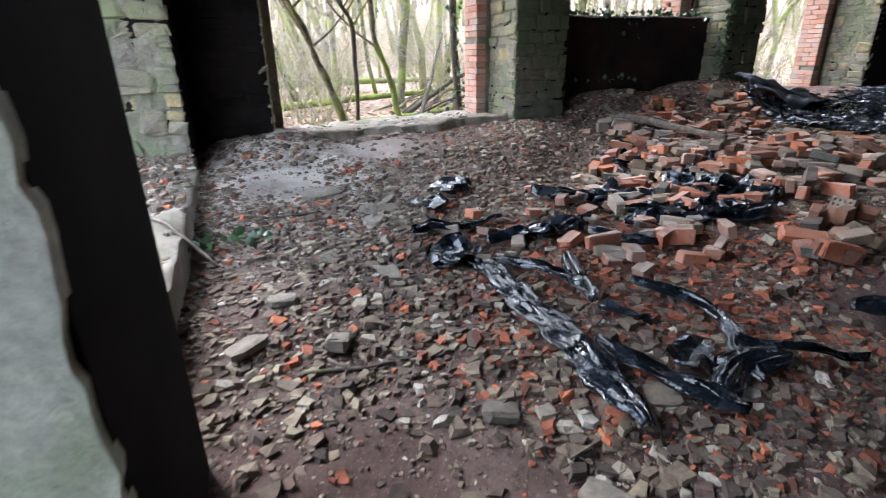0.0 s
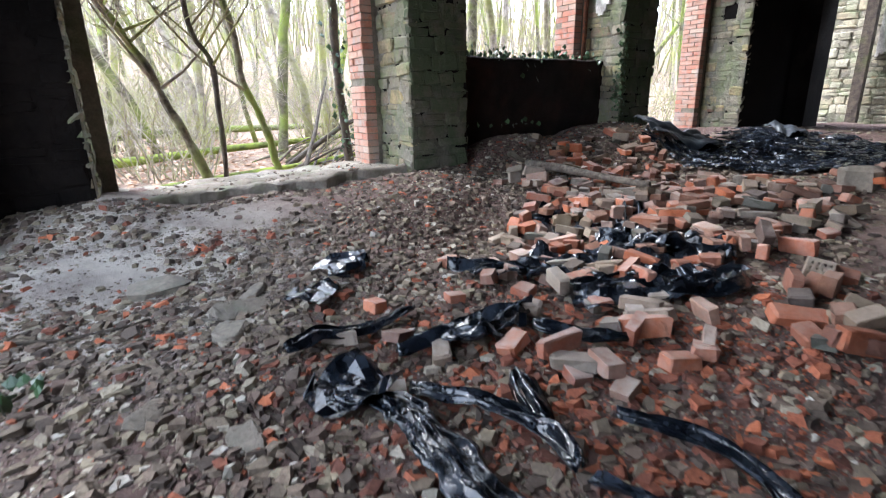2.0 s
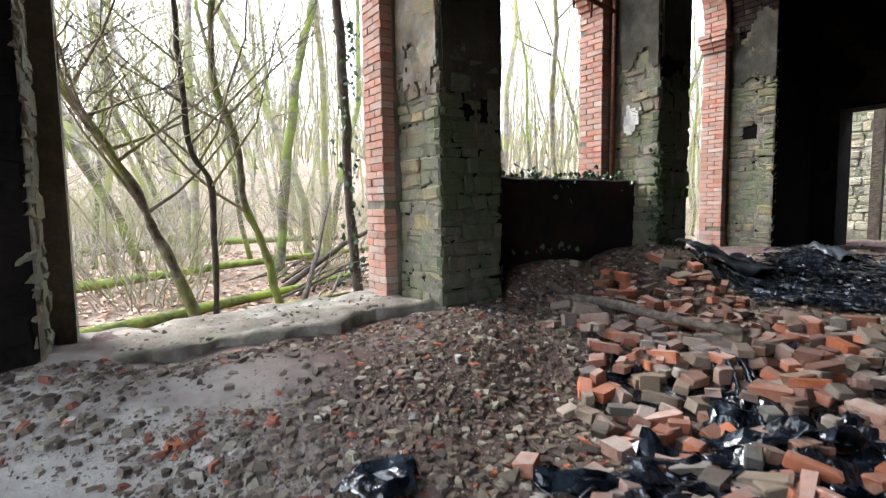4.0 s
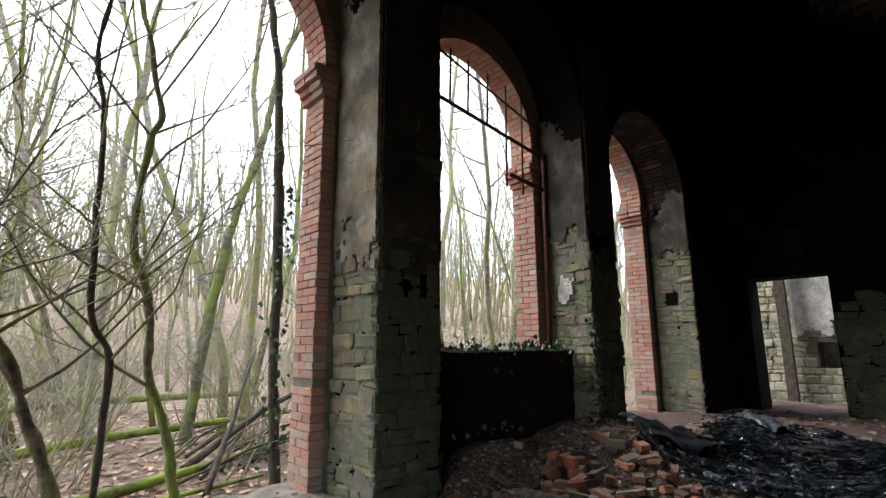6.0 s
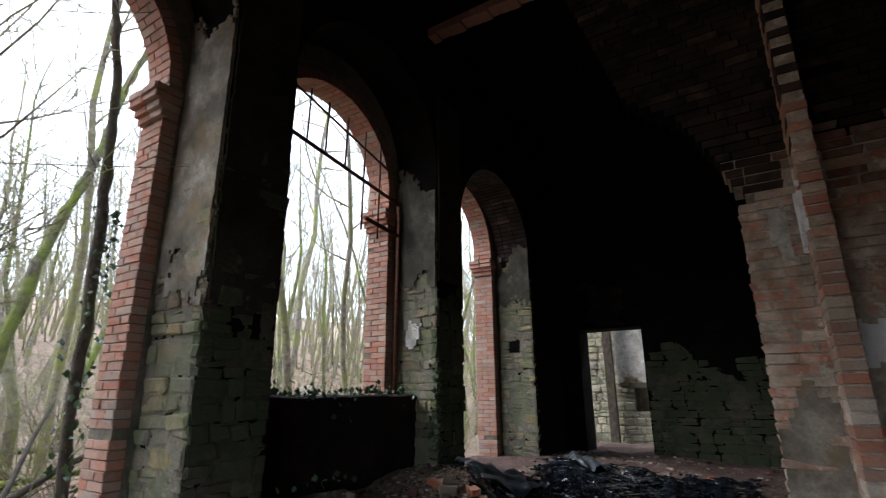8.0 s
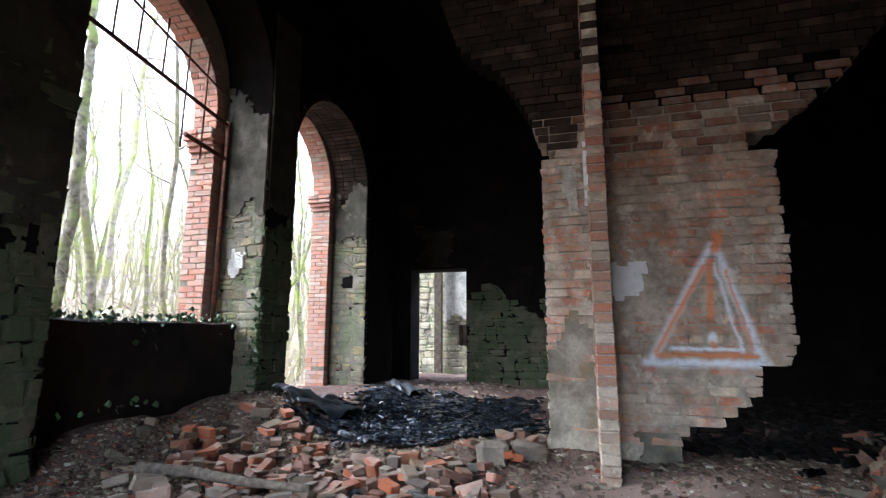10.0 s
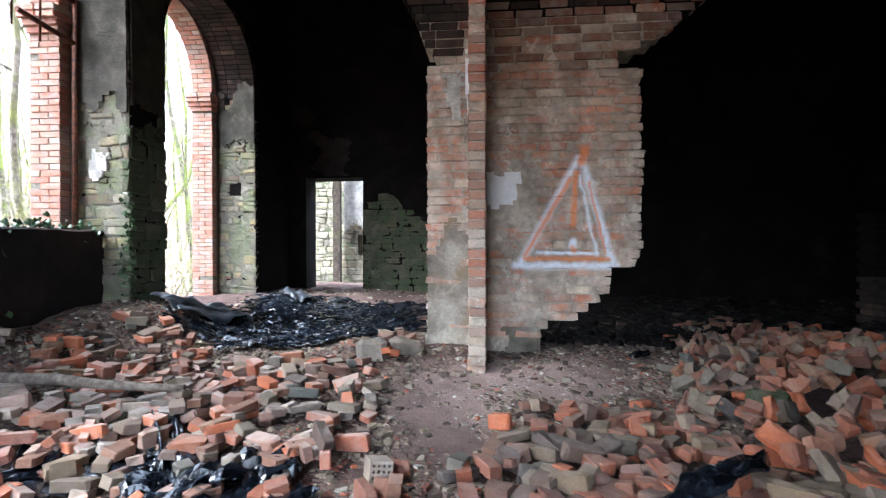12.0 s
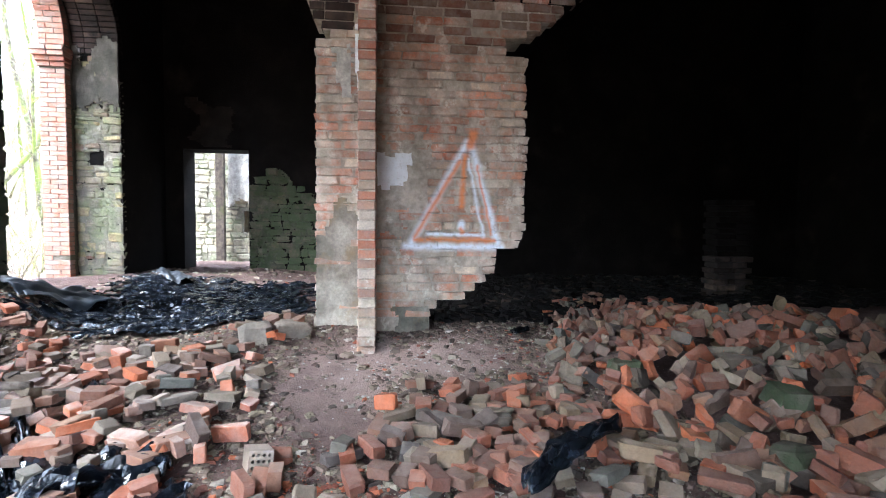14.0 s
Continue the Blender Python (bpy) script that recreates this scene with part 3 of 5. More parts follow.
# ---- sill, parapet, grille ----
def slab(name, x0, x1, y0, y1, top, thick, material, nx, ny, amp, seed, rag=1.0):
    """A weathered slab with an uneven top and ragged edge; top is a function of x and y."""
    bm = bmesh.new()
    up, dn = [], []
    for j in range(ny + 1):
        ru, rd = [], []
        for i in range(nx + 1):
            x, y = x0 + (x1 - x0) * i / nx, y0 + (y1 - y0) * j / ny
            ex = rag * (0.16 * noise.noise(Vector((x * 2.6, seed, 1))) + 0.05 * noise.noise(Vector((x * 11, seed, 4)))) if j == 0 else 0.0
            z = top(x, y) + amp * noise.noise(Vector((x * 5, y * 5, seed)))
            ru.append(bm.verts.new((x, y + ex, z - (0.02 if j in (0, ny) else 0))))
            rd.append(bm.verts.new((x, y + ex + (0.03 if j == 0 else 0), z - thick)))
        up.append(ru)
        dn.append(rd)
    for j in range(ny):
        for i in range(nx):
            bm.faces.new((up[j][i], up[j][i + 1], up[j + 1][i + 1], up[j + 1][i])).smooth = True
            bm.faces.new((dn[j][i], dn[j + 1][i], dn[j + 1][i + 1], dn[j][i + 1]))
    for i in range(nx):
        bm.faces.new((up[0][i], dn[0][i], dn[0][i + 1], up[0][i + 1]))
        bm.faces.new((up[ny][i], up[ny][i + 1], dn[ny][i + 1], dn[ny][i]))
    for j in range(ny):
        bm.faces.new((up[j][0], up[j + 1][0], dn[j + 1][0], dn[j][0]))
        bm.faces.new((up[j][nx], dn[j][nx], dn[j + 1][nx], up[j + 1][nx]))
    return part(name, bm, material)


tagged(slab("sill", 0.45, 2.96, 6.08, 7.12, lambda x, y: 0.54 - 0.035 * (2.96 - x) - 0.04 * (y - 6.2), 0.5, CONCRETE, 90, 30, 0.045, 2.0), "worn grey concrete threshold under the wide arch", "sill", kind="structure")
tagged(slab("threshold", XW - 0.7, XW + 0.04, 2.45, 5.44, lambda x, y: 0.31 + 0.02 * (y - 2.4), 0.4, CONCRETE, 30, 90, 0.05, 5.0), "low stone threshold strewn with leaves in the side arch", "threshold", kind="structure")
DARK_RENDER = stone_mat("dark_red_render", ((0.0, (0.005, 0.0035, 0.003)), (0.5, (0.011, 0.006, 0.005)), (1.0, (0.028, 0.013, 0.010))), (0.008, 0.006, 0.005), 0.5, False, 0.04)
parapet = tagged(slab("parapet", 3.62, 5.81, 6.30, 6.58, lambda x, y: 1.52, 1.1, DARK_RENDER, 40, 6, 0.012, 7.0, 0.08), "low black parapet wall closing the middle arch", "parapet", kind="structure")

grille = empty("window_grille", "bent rusty iron grille hanging in the arched window", "grille", loc=(4.7, 6.6, 3.4))


def bar(name, a, b, r, parent, material=IRON, sides=6):
    bm = bmesh.new()
    o = parent.location if parent else Vector()
    tube(bm, [Vector(a) - o, Vector(b) - o], [r, r], sides)
    return part(name, bm, material, parent)


YB = 6.56
bar("rail", (3.70, YB, 4.09), (5.74, YB, 3.81), 0.022, grille)
bar("rail", (3.85, YB, 4.62), (5.62, YB, 4.17), 0.014, grille)
bar("rail", (5.13, YB, 3.46), (5.80, YB, 3.39), 0.025, grille)
for x in (4.22, 4.48, 4.78, 5.08, 5.36):
    zl = 4.09 - 0.137 * (x - 3.70)
    bar("bar", (x, YB, zl - (0.6 if x > 5.0 else 0.0)), (x + 0.02, YB, min(4.95, zl + 0.62)), 0.011, grille)
bar("upright", (5.74, YB, 1.5), (5.76, YB, 3.85), 0.028, grille)


# ---- plaster left on the walls ----
def plaster_plate(name, place, u0, u1, z0, z1, ragged, material, parent, label, seed, thick=0.014):
    """A thin coat of plaster with a broken outline: cells whose noise falls short near the given ragged sides are missing."""
    bm = bmesh.new()
    step = 0.035
    nu, nz = max(3, int((u1 - u0) / step)), max(3, int((z1 - z0) / step))
    vs = {}

    def v(i, j):
        if (i, j) not in vs:
            u, z = u0 + (u1 - u0) * i / nu, z0 + (z1 - z0) * j / nz
            w = 0.014 * noise.noise(Vector((u * 21, z * 21, seed)))
            vs[i, j] = bm.verts.new(place(u + w, thick + 0.004 * noise.noise(Vector((u * 6, z * 6, seed))), z + w))
        return vs[i, j]
    for i in range(nu):
        for j in range(nz):
            fu, fz = (i + 0.5) / nu, (j + 0.5) / nz
            m = 2.2
            if "b" in ragged:
                m = min(m, fz * (z1 - z0) / (0.42 * min(z1 - z0, 1.5)))
            if "t" in ragged:
                m = min(m, (1 - fz) * (z1 - z0) / (0.42 * min(z1 - z0, 1.5)))
            if "l" in ragged:
                m = min(m, fu / 0.42)
            if "r" in ragged:
                m = min(m, (1 - fu) / 0.42)
            if m + 0.8 * noise.noise(Vector((fu * (u1 - u0) * 3.5, fz * (z1 - z0) * 3.5, seed))) + 0.25 * noise.noise(Vector((i * 0.7, j * 0.7, seed))) > 0.5:
                bm.faces.new((v(i, j), v(i + 1, j), v(i + 1, j + 1), v(i, j + 1)))
    bmesh.ops.recalc_face_normals(bm, faces=bm.faces)
    n0 = sum((f.normal for f in bm.faces), Vector())
    out = Vector(place(0, 1, 0)) - Vector(place(0, 0, 0))
    if n0.dot(out) < 0:
        bmesh.ops.reverse_faces(bm, faces=bm.faces)
    ex = bmesh.ops.extrude_face_region(bm, geom=list(bm.faces))
    for q in ex["geom"]:
        if isinstance(q, bmesh.types.BMVert):
            q.co -= out * thick * 1.6
    bmesh.ops.recalc_face_normals(bm, faces=bm.faces)
    return part(name, bm, material, parent, label)


# Darker plaster for the middle and last bays; their dimness is in the colour.
DIM_PLASTER = stone_mat("dim_grey_plaster", ((0.0, (0.05, 0.047, 0.04)), (0.5, (0.11, 0.102, 0.085)), (1.0, (0.23, 0.215, 0.18))), (0.045, 0.043, 0.03), 0.42, False)


def reveal(a, c, spring):
    """The side of an arched opening, running on from the upright into the curve of the arch."""
    r, mid = (c - a) / 2, (a + c) / 2

    def place(u, d, z):
        if z < spring:
            return (c - d, u, z)
        th = (z - spring) / r
        return (mid + (r - d) * math.cos(th), u, spring + (r - d) * math.sin(th))
    return place


jamb = lambda x: (lambda u, d, z: (x - d, u, z))
front = lambda y: (lambda u, d, z: (u, y - d, z))
# Plates end ragged where daylight fades; the near-black wall above stands for the dark.
plaster_plate("plaster", reveal(*BAYS[0]), YIN + 0.01, YIN + DEEP, 2.0, 4.7, "bt", PLASTER, wall_north, "stained ochre plaster", 3.3, 0.03)
plaster_plate("plaster", reveal(*BAYS[1]), YIN + 0.01, YIN + DEEP, 2.5, 4.4, "bt", DIM_PLASTER, wall_north, "stained plaster, darkened for the dim bays", 8.3, 0.03)
plaster_plate("plaster", jamb(5.82), YIN + 0.12, YIN + 0.42, 2.02, 2.42, "tblr", WHITE_PLASTER, wall_north, "pale plaster scrap", 1.7, 0.035)
plaster_plate("plaster", reveal(*BAYS[2]), YIN + 0.01, YIN + DEEP, 2.7, 4.0, "bt", DIM_PLASTER, wall_north, "stained plaster, darkened for the dim bays", 5.1, 0.03)
plaster_plate("plaster", jamb(XG), 2.10, 2.435, 1.50, 2.10, "tbl", FLAKED_LIME, wall_graffiti, "flaking white plaster", 6.2, 0.034)
plaster_plate("plaster", jamb(XG), 2.575, 2.82, 2.2, 3.0, "tblr", WHITE_PLASTER, wall_graffiti, "flaking pale plaster", 21.3, 0.034)
plaster_plate("plaster", jamb(XG), 2.02, 2.435, 1.25, 2.35, "tbl", WALL_PLASTER, wall_graffiti, "thin grey plaster film", 12.6, 0.024)
plaster_plate("plaster", jamb(XG), 1.93, 2.44, 0.95, 2.25, "tbl", WALL_PLASTER, wall_graffiti, "thin grey plaster film", 3.9, 0.016)
plaster_plate("plaster", jamb(XG), 2.58, 2.95, 0.5, 1.6, "t", PLASTER, wall_graffiti, "grey plaster", 4.9, 0.02)
plaster_plate("plaster", jamb(XG), 1.98, 2.43, 0.15, 0.66, "r", PLASTER, wall_graffiti, "grey plaster", 2.6, 0.02)
plaster_plate("plaster", lambda u, d, z: (u, 2.578 + d, z), 5.05, 5.44, 2.3, 3.1, "tb", FLAKED_LIME, fin, "flaking white plaster", 7.7, 0.02)
plaster_plate("plaster", jamb(12.3), 4.2, 5.75, 1.5, 3.4, "bl", WHITE_PLASTER, wall_far, "pale plaster", 9.4, 0.05)


# Dark plaster for pier fronts facing the hall, shade put into the colour.
SHADED_PLASTER = stone_mat("shaded_plaster", ((0.0, (0.012, 0.010, 0.008)), (0.5, (0.03, 0.026, 0.02)), (1.0, (0.06, 0.052, 0.04))), (0.03, 0.036, 0.02), 0.45, False, 0.15)
BROWN_PLASTER = stone_mat("dark_brown_plaster", ((0.0, (0.008, 0.006, 0.005)), (0.5, (0.015, 0.010, 0.008)), (1.0, (0.032, 0.021, 0.016))), (0.014, 0.010, 0.008), 0.5, False, 0.06)
plaster_plate("plaster", front(YIN), 3.02, 3.59, 1.9, 5.6, "b", SHADED_PLASTER, wall_north, "dark plaster with the pier's shade in its colour", 14.2, 0.026)
plaster_plate("plaster", front(YIN), 5.83, 6.35, 2.3, 5.2, "b", SHADED_PLASTER, wall_north, "dark plaster with the pier's shade in its colour", 15.9, 0.026)
plaster_plate("plaster", jamb(9.9), 4.72, 5.70, 2.62, 3.5, "tlr", BROWN_PLASTER, wall_east, "dark brown plaster", 18.1, 0.02)


# ---- forest ----
def limb(bm, rng, start, way, length, r0, r1, sides, parts, rise):
    pts, way = [Vector(start)], Vector(way).normalized()
    for k in range(parts):
        way = (way + Vector((rng.gauss(0, 0.13), rng.gauss(0, 0.13), rng.gauss(0, 0.08) + rise))).normalized()
        pts.append(pts[-1] + way * length / parts)
    tube(bm, pts, [r0 + (r1 - r0) * k / parts for k in range(parts + 1)], sides)
    return pts


def bare_tree(seed, height, r, trunk_mat, twig_mat, label, line=None, low=0.3, many=13):
    """A leafless tree: trunk along a line (or wandering up), limbs, branches and twigs."""
    rng = random.Random(seed)
    root = empty("tree", label, "tree", "bare trees of the wood")
    bt, bc = bmesh.new(), bmesh.new()
    if line is None:
        pts = limb(bt, rng, (0, 0, -0.15), (rng.gauss(0, 0.05), rng.gauss(0, 0.05), 1), height, r, r * 0.2, 7, 10, 0.12)
    else:
        pts = [Vector(q) for q in line]
        d = (pts[-1] - pts[-2]).normalized()
        while pts[-1].z < height:
            d = (d + Vector((rng.gauss(0, 0.12), rng.gauss(0, 0.12), 0.1))).normalized()
            pts.append(pts[-1] + d * 0.9)
        fine = []
        for k, (q0, q1) in enumerate(zip(pts, pts[1:])):
            q_, q2 = pts[max(k - 1, 0)], pts[min(k + 2, len(pts) - 1)]
            for e in range(6):
                f = e / 6
                q = 0.5 * (2 * q0 + (q1 - q_) * f + (2 * q_ - 5 * q0 + 4 * q1 - q2) * f * f + (3 * q0 - q_ - 3 * q1 + q2) * f ** 3)
                fine.append(q + r * 0.6 * Vector((noise.noise(q * 4 + Vector((seed, 0, 0))), noise.noise(q * 4 + Vector((0, seed, 0))), 0)))
        fine.append(pts[-1])
        tube(bt, fine, [r * (1 - 0.8 * k / (len(fine) - 1)) * (1 + 0.4 * noise.noise(q * 8)) + (0.5 * r if k < 2 else 0) for k, q in enumerate(fine)], 8)
    for _ in range(many):
        f = rng.uniform(low, 0.97) * (len(pts) - 1)
        k = int(f)
        q = pts[k].lerp(pts[min(k + 1, len(pts) - 1)], f - k)
        a = rng.uniform(0, 2 * math.pi)
        size = height * rng.uniform(0.14, 0.30) * (1.15 - 0.6 * f / (len(pts) - 1))
        rr = r * (1 - 0.75 * f / (len(pts) - 1)) * 0.45
        b1 = limb(bc, rng, q, (math.cos(a), math.sin(a), rng.uniform(0.4, 1.2)), size, rr, rr * 0.25, 5, 5, 0.10)
        for _ in range(5):
            g = rng.uniform(0.25, 1.0) * 4.99
            q2 = b1[int(g)].lerp(b1[int(g) + 1], g - int(g))
            w2 = Vector((rng.gauss(0, 0.7), rng.gauss(0, 0.7), rng.uniform(0.1, 1.0)))
            b2 = limb(bc, rng, q2, w2, size * rng.uniform(0.25, 0.55), rr * 0.35, 0.004, 4, 4, 0.08)
            for _ in range(3):
                g = rng.uniform(0.2, 1.0) * 3.99
                q3 = b2[int(g)].lerp(b2[int(g) + 1], g - int(g))
                limb(bc, rng, q3, (rng.gauss(0, 0.8), rng.gauss(0, 0.8), rng.uniform(-0.1, 0.9)), size * rng.uniform(0.1, 0.28), 0.005, 0.0025, 3, 3, 0.05)
    part("trunk", bt, trunk_mat, root)
    part("crown", bc, twig_mat, root)
    return root


bare_tree(1, 5.5, 0.050, BARK_MOSS, BARK, "slender mossy tree leaning over the threshold", [(1.60, 7.55, 0.0), (1.42, 7.55, 0.6), (1.22, 7.55, 1.15), (0.99, 7.52, 1.68), (0.70, 7.5, 2.22)], 0.2, 20)
bare_tree(2, 9.0, 0.031, BARK_DARK, BARK, "thin dark upright tree beside the threshold", [(1.64, 7.57, 0.0), (1.68, 7.57, 0.9), (1.66, 7.57, 1.5), (1.52, 7.57, 1.83), (1.48, 7.57, 2.74), (1.44, 7.57, 3.37), (1.36, 7.57, 3.9)], 0.15, 24)
bare_tree(3, 9.5, 0.043, BARK_MOSS, BARK, "crooked mossy young tree outside the arch", [(2.34, 7.85, 0.0), (2.24, 7.85, 0.6), (2.15, 7.85, 0.95), (2.03, 7.85, 1.25), (1.95, 7.85, 1.88), (1.78, 7.85, 2.56), (1.83, 7.85, 3.33), (1.9, 7.85, 3.61), (1.78, 7.85, 4.1)], 0.15, 24)
bare_tree(4, 12, 0.085, BARK_MOSS, BARK, "yellow-green mossy tree trunk in the wood", [(3.33, 11.35, -0.1), (3.47, 11.35, 1.59), (3.78, 11.35, 3.58), (4.05, 11.35, 4.6)], 0.4, 14)
ivy_tree = bare_tree(5, 11, 0.055, BARK_DARK, BARK, "dark ivy-grown trunk close outside the arcade", [(3.22, 7.95, 0.0), (3.12, 7.95, 1.24), (3.10, 7.95, 2.53), (3.03, 7.95, 3.72), (2.97, 7.95, 4.5)], 0.45, 9)
bare_tree(6, 12, 0.07, BARK, BARK, "pale spotted trunk in the wood", [(2.17, 12.0, -0.1), (2.2, 12.0, 3.1), (2.29, 12.0, 5.0)], 0.4, 13)
bare_tree(7, 13, 0.085, BARK_MOSS, BARK, "mossy trunk seen through the middle arch", [(6.1, 9.6, -0.1), (6.3, 9.6, 2.2), (6.4, 9.65, 4.6)], 0.5, 10)

kinds = []
for k in range(8):
    kinds.append(bare_tree(20 + k, 9.0 + 0.9 * k, 0.045 + 0.009 * k, (BARK, BARK_MOSS, BARK)[k % 3], BARK, ("slim bare grey tree in the wood", "bare tree with mossy trunk in the wood", "tall bare grey-brown tree in the wood")[k % 3], None, 0.25 + 0.03 * k, 15))
spots = []
rng = random.Random(5)
while len(spots) < 210:
    ang, dist = radians(rng.uniform(-14, 74)), 6 + 42 * rng.random() ** 0.75
    x, y = 1 + dist * math.sin(ang), 3 + dist * math.cos(ang)
    if y > 9.3 and all((x - a) ** 2 + (y - c) ** 2 > 0.9 for a, c in spots):
        spots.append((x, y))
for k, (x, y) in enumerate(spots):
    m = pose(x, y, land_z(x, y), rng.gauss(0, 4), rng.gauss(0, 4), rng.uniform(0, 360))
    if k < 8:
        kinds[k].matrix_basis = m
    else:
        copy_thing(kinds[rng.randrange(8)], m)

# the far wood on the hillside
bm = bmesh.new()
rng = random.Random(6)
for _ in range(900):
    ang, dist = radians(rng.uniform(-18, 74)), 36 + 50 * rng.random()
    x, y = 1 + dist * math.sin(ang), 3 + dist * math.cos(ang)
    if y < 12:
        continue
    h = rng.uniform(7, 13)
    pts = limb(bm, rng, (x, y, land_z(x, y) - 0.2), (rng.gauss(0, 0.06), rng.gauss(0, 0.06), 1), h, rng.uniform(0.07, 0.14), 0.02, 4, 4, 0.1)
    for _ in range(9):
        q = pts[1].lerp(pts[-1], rng.random())
        limb(bm, rng, q, (rng.gauss(0, 0.6), rng.gauss(0, 0.6), 0.9), rng.uniform(1.0, 2.6), 0.025, 0.008, 3, 2, 0.05)
tagged(part("far_wood", bm, BARK), "bare far-off trees on the hillside", "trees", kind="stuff")

# undergrowth of thin shoots
def thicket(seed):
    rng = random.Random(seed)
    bm = bmesh.new()
    for _ in range(16):
        a = rng.uniform(0, 6.28)
        p1 = limb(bm, rng, (rng.gauss(0, 0.25), rng.gauss(0, 0.25), -0.05), (0.5 * math.cos(a), 0.5 * math.sin(a), 1), rng.uniform(0.9, 2.6), 0.009, 0.003, 4, 6, -0.02)
        for _ in range(4):
            limb(bm, rng, rng.choice(p1[2:]), (rng.gauss(0, 0.8), rng.gauss(0, 0.8), 0.4), rng.uniform(0.3, 0.9), 0.004, 0.002, 3, 4, 0.0)
    return tagged(part("shrub", bm, BARK), "thin leafless undergrowth shoots on the forest floor", "shrub", "undergrowth")


base = [thicket(70 + k) for k in range(3)]
rng = random.Random(9)
for k in range(170):
    ang, dist = radians(rng.uniform(-14, 72)), 6.5 + 22 * rng.random()
    x, y = 1 + dist * math.sin(ang), 3 + dist * math.cos(ang)
    if y < 8.9:
        y = 8.9 + rng.random()
    m = pose(x, y, land_z(x, y), 0, 0, rng.uniform(0, 360))
    if k < 3:
        base[k].matrix_basis = m
    else:
        copy_thing(base[k % 3], m)


def fallen(pts, r, material, label):
    bm = bmesh.new()
    o = Vector(pts[0])
    fine = []
    for a, c in zip(pts, pts[1:]):
        for k in range(5):
            q = Vector(a).lerp(Vector(c), k / 5) - o
            fine.append(q + 0.03 * Vector((noise.noise(q * 2), noise.noise(q * 2 + Vector((5, 0, 0))), 0.3 * noise.noise(q * 3))))
    fine.append(Vector(pts[-1]) - o)
    tube(bm, fine, [r * (1 - 0.5 * k / (len(fine) - 1)) * (1 + 0.2 * noise.noise(Vector((k, r, 0)))) for k in range(len(fine))], 9)
    ob = part("fallen_branch", bm, material)
    ob.location = o
    return tagged(ob, label, "branch")


fallen([(0.6, 7.95, 0.22), (1.79, 8.83, 0.2), (3.14, 9.63, 0.2), (4.2, 10.1, 0.25)], 0.07, MOSS, "moss-covered fallen trunk on the forest floor")
fallen([(1.2, 8.0, 0.2), (2.2, 8.5, 0.17), (3.4, 8.7, 0.2)], 0.035, MOSS, "thin mossy fallen branch on dead leaves")
fallen([(-0.5, 10.5, 0.25), (2.4, 11.6, 0.35), (5.0, 11.4, 0.5)], 0.08, MOSS, "long mossy log lying in the wood")
fallen([(-1.5, 15, 0.4), (2.6, 16, 0.5), (6, 15.2, 0.5)], 0.12, BARK_MOSS, "old fallen trunk farther in the wood")
fallen([(2.75, 8.5, 0.15), (3.3, 9.4, 0.8), (3.9, 10.4, 1.5)], 0.035, BARK_DARK, "dark broken branch propped up in the wood")
fallen([(2.9, 9.8, 0.15), (4.0, 10.2, 0.7), (5.4, 10.6, 1.2)], 0.05, BARK_DARK, "dark dead branch propped up in the wood")
fallen([(4.0, 5.6, 0.51), (4.06, 5.2, 0.50), (4.02, 4.8, 0.485), (4.08, 4.33, 0.46)], 0.045, WOOD, "bare grey branch lying on the broken bricks")
fallen([(-0.34, 4.25, 0.40), (-0.10, 3.98, 0.37), (0.12, 3.70, 0.2)], 0.014, WOOD, "short pale stick lying over the threshold")
fallen([(0.1, 4.48, 0.23), (0.4, 4.42, 0.2), (0.72, 4.46, 0.2)], 0.010, BARK_DARK, "thin dark twig on the earth floor")

fallen([(0.13, 4.2, 0.20), (0.4, 4.13, 0.17), (0.8, 4.15, 0.18)], 0.009, BARK_DARK, "thin dark twig on the earth floor")
fallen([(0.98, 3.95, 0.15), (0.90, 3.6, 0.13), (0.78, 3.02, 0.12), (0.9, 2.98, 0.12)], 0.007, WOOD, "thin bent twig on stony rubble")
fallen([(0.46, 3.04, 0.12), (0.50, 2.85, 0.11), (0.55, 2.76, 0.11)], 0.010, WOOD, "short grey twig on stony rubble")
fallen([(0.40, 2.78, 0.11), (0.6, 2.72, 0.11), (0.80, 2.72, 0.12)], 0.010, BARK_DARK, "thin dark twig on stony rubble")

# dark brushwood heaped behind the threshold
rng = random.Random(63)
for k in range(26):
    x, y = rng.uniform(2.5, 4.6), rng.uniform(8.7, 11.0)
    a, ln, up = rng.uniform(-0.5, 1.0), rng.uniform(0.7, 1.9), rng.uniform(0.02, 0.55)
    z = land_z(x, y) + 0.02
    ex, ey = x + ln * math.cos(a), y + ln * math.sin(a)
    fallen([(x, y, z), ((x + ex) / 2, (y + ey) / 2, z + 0.55 * up + 0.05), (ex, ey, z + up)], rng.uniform(0.008, 0.024), (BARK_DARK, BARK_DARK, BARK_MOSS, WOOD)[k % 4], "thin dead branch in a heap of brushwood")

# fallen leaves outside
bm = bmesh.new()
rng = random.Random(21)
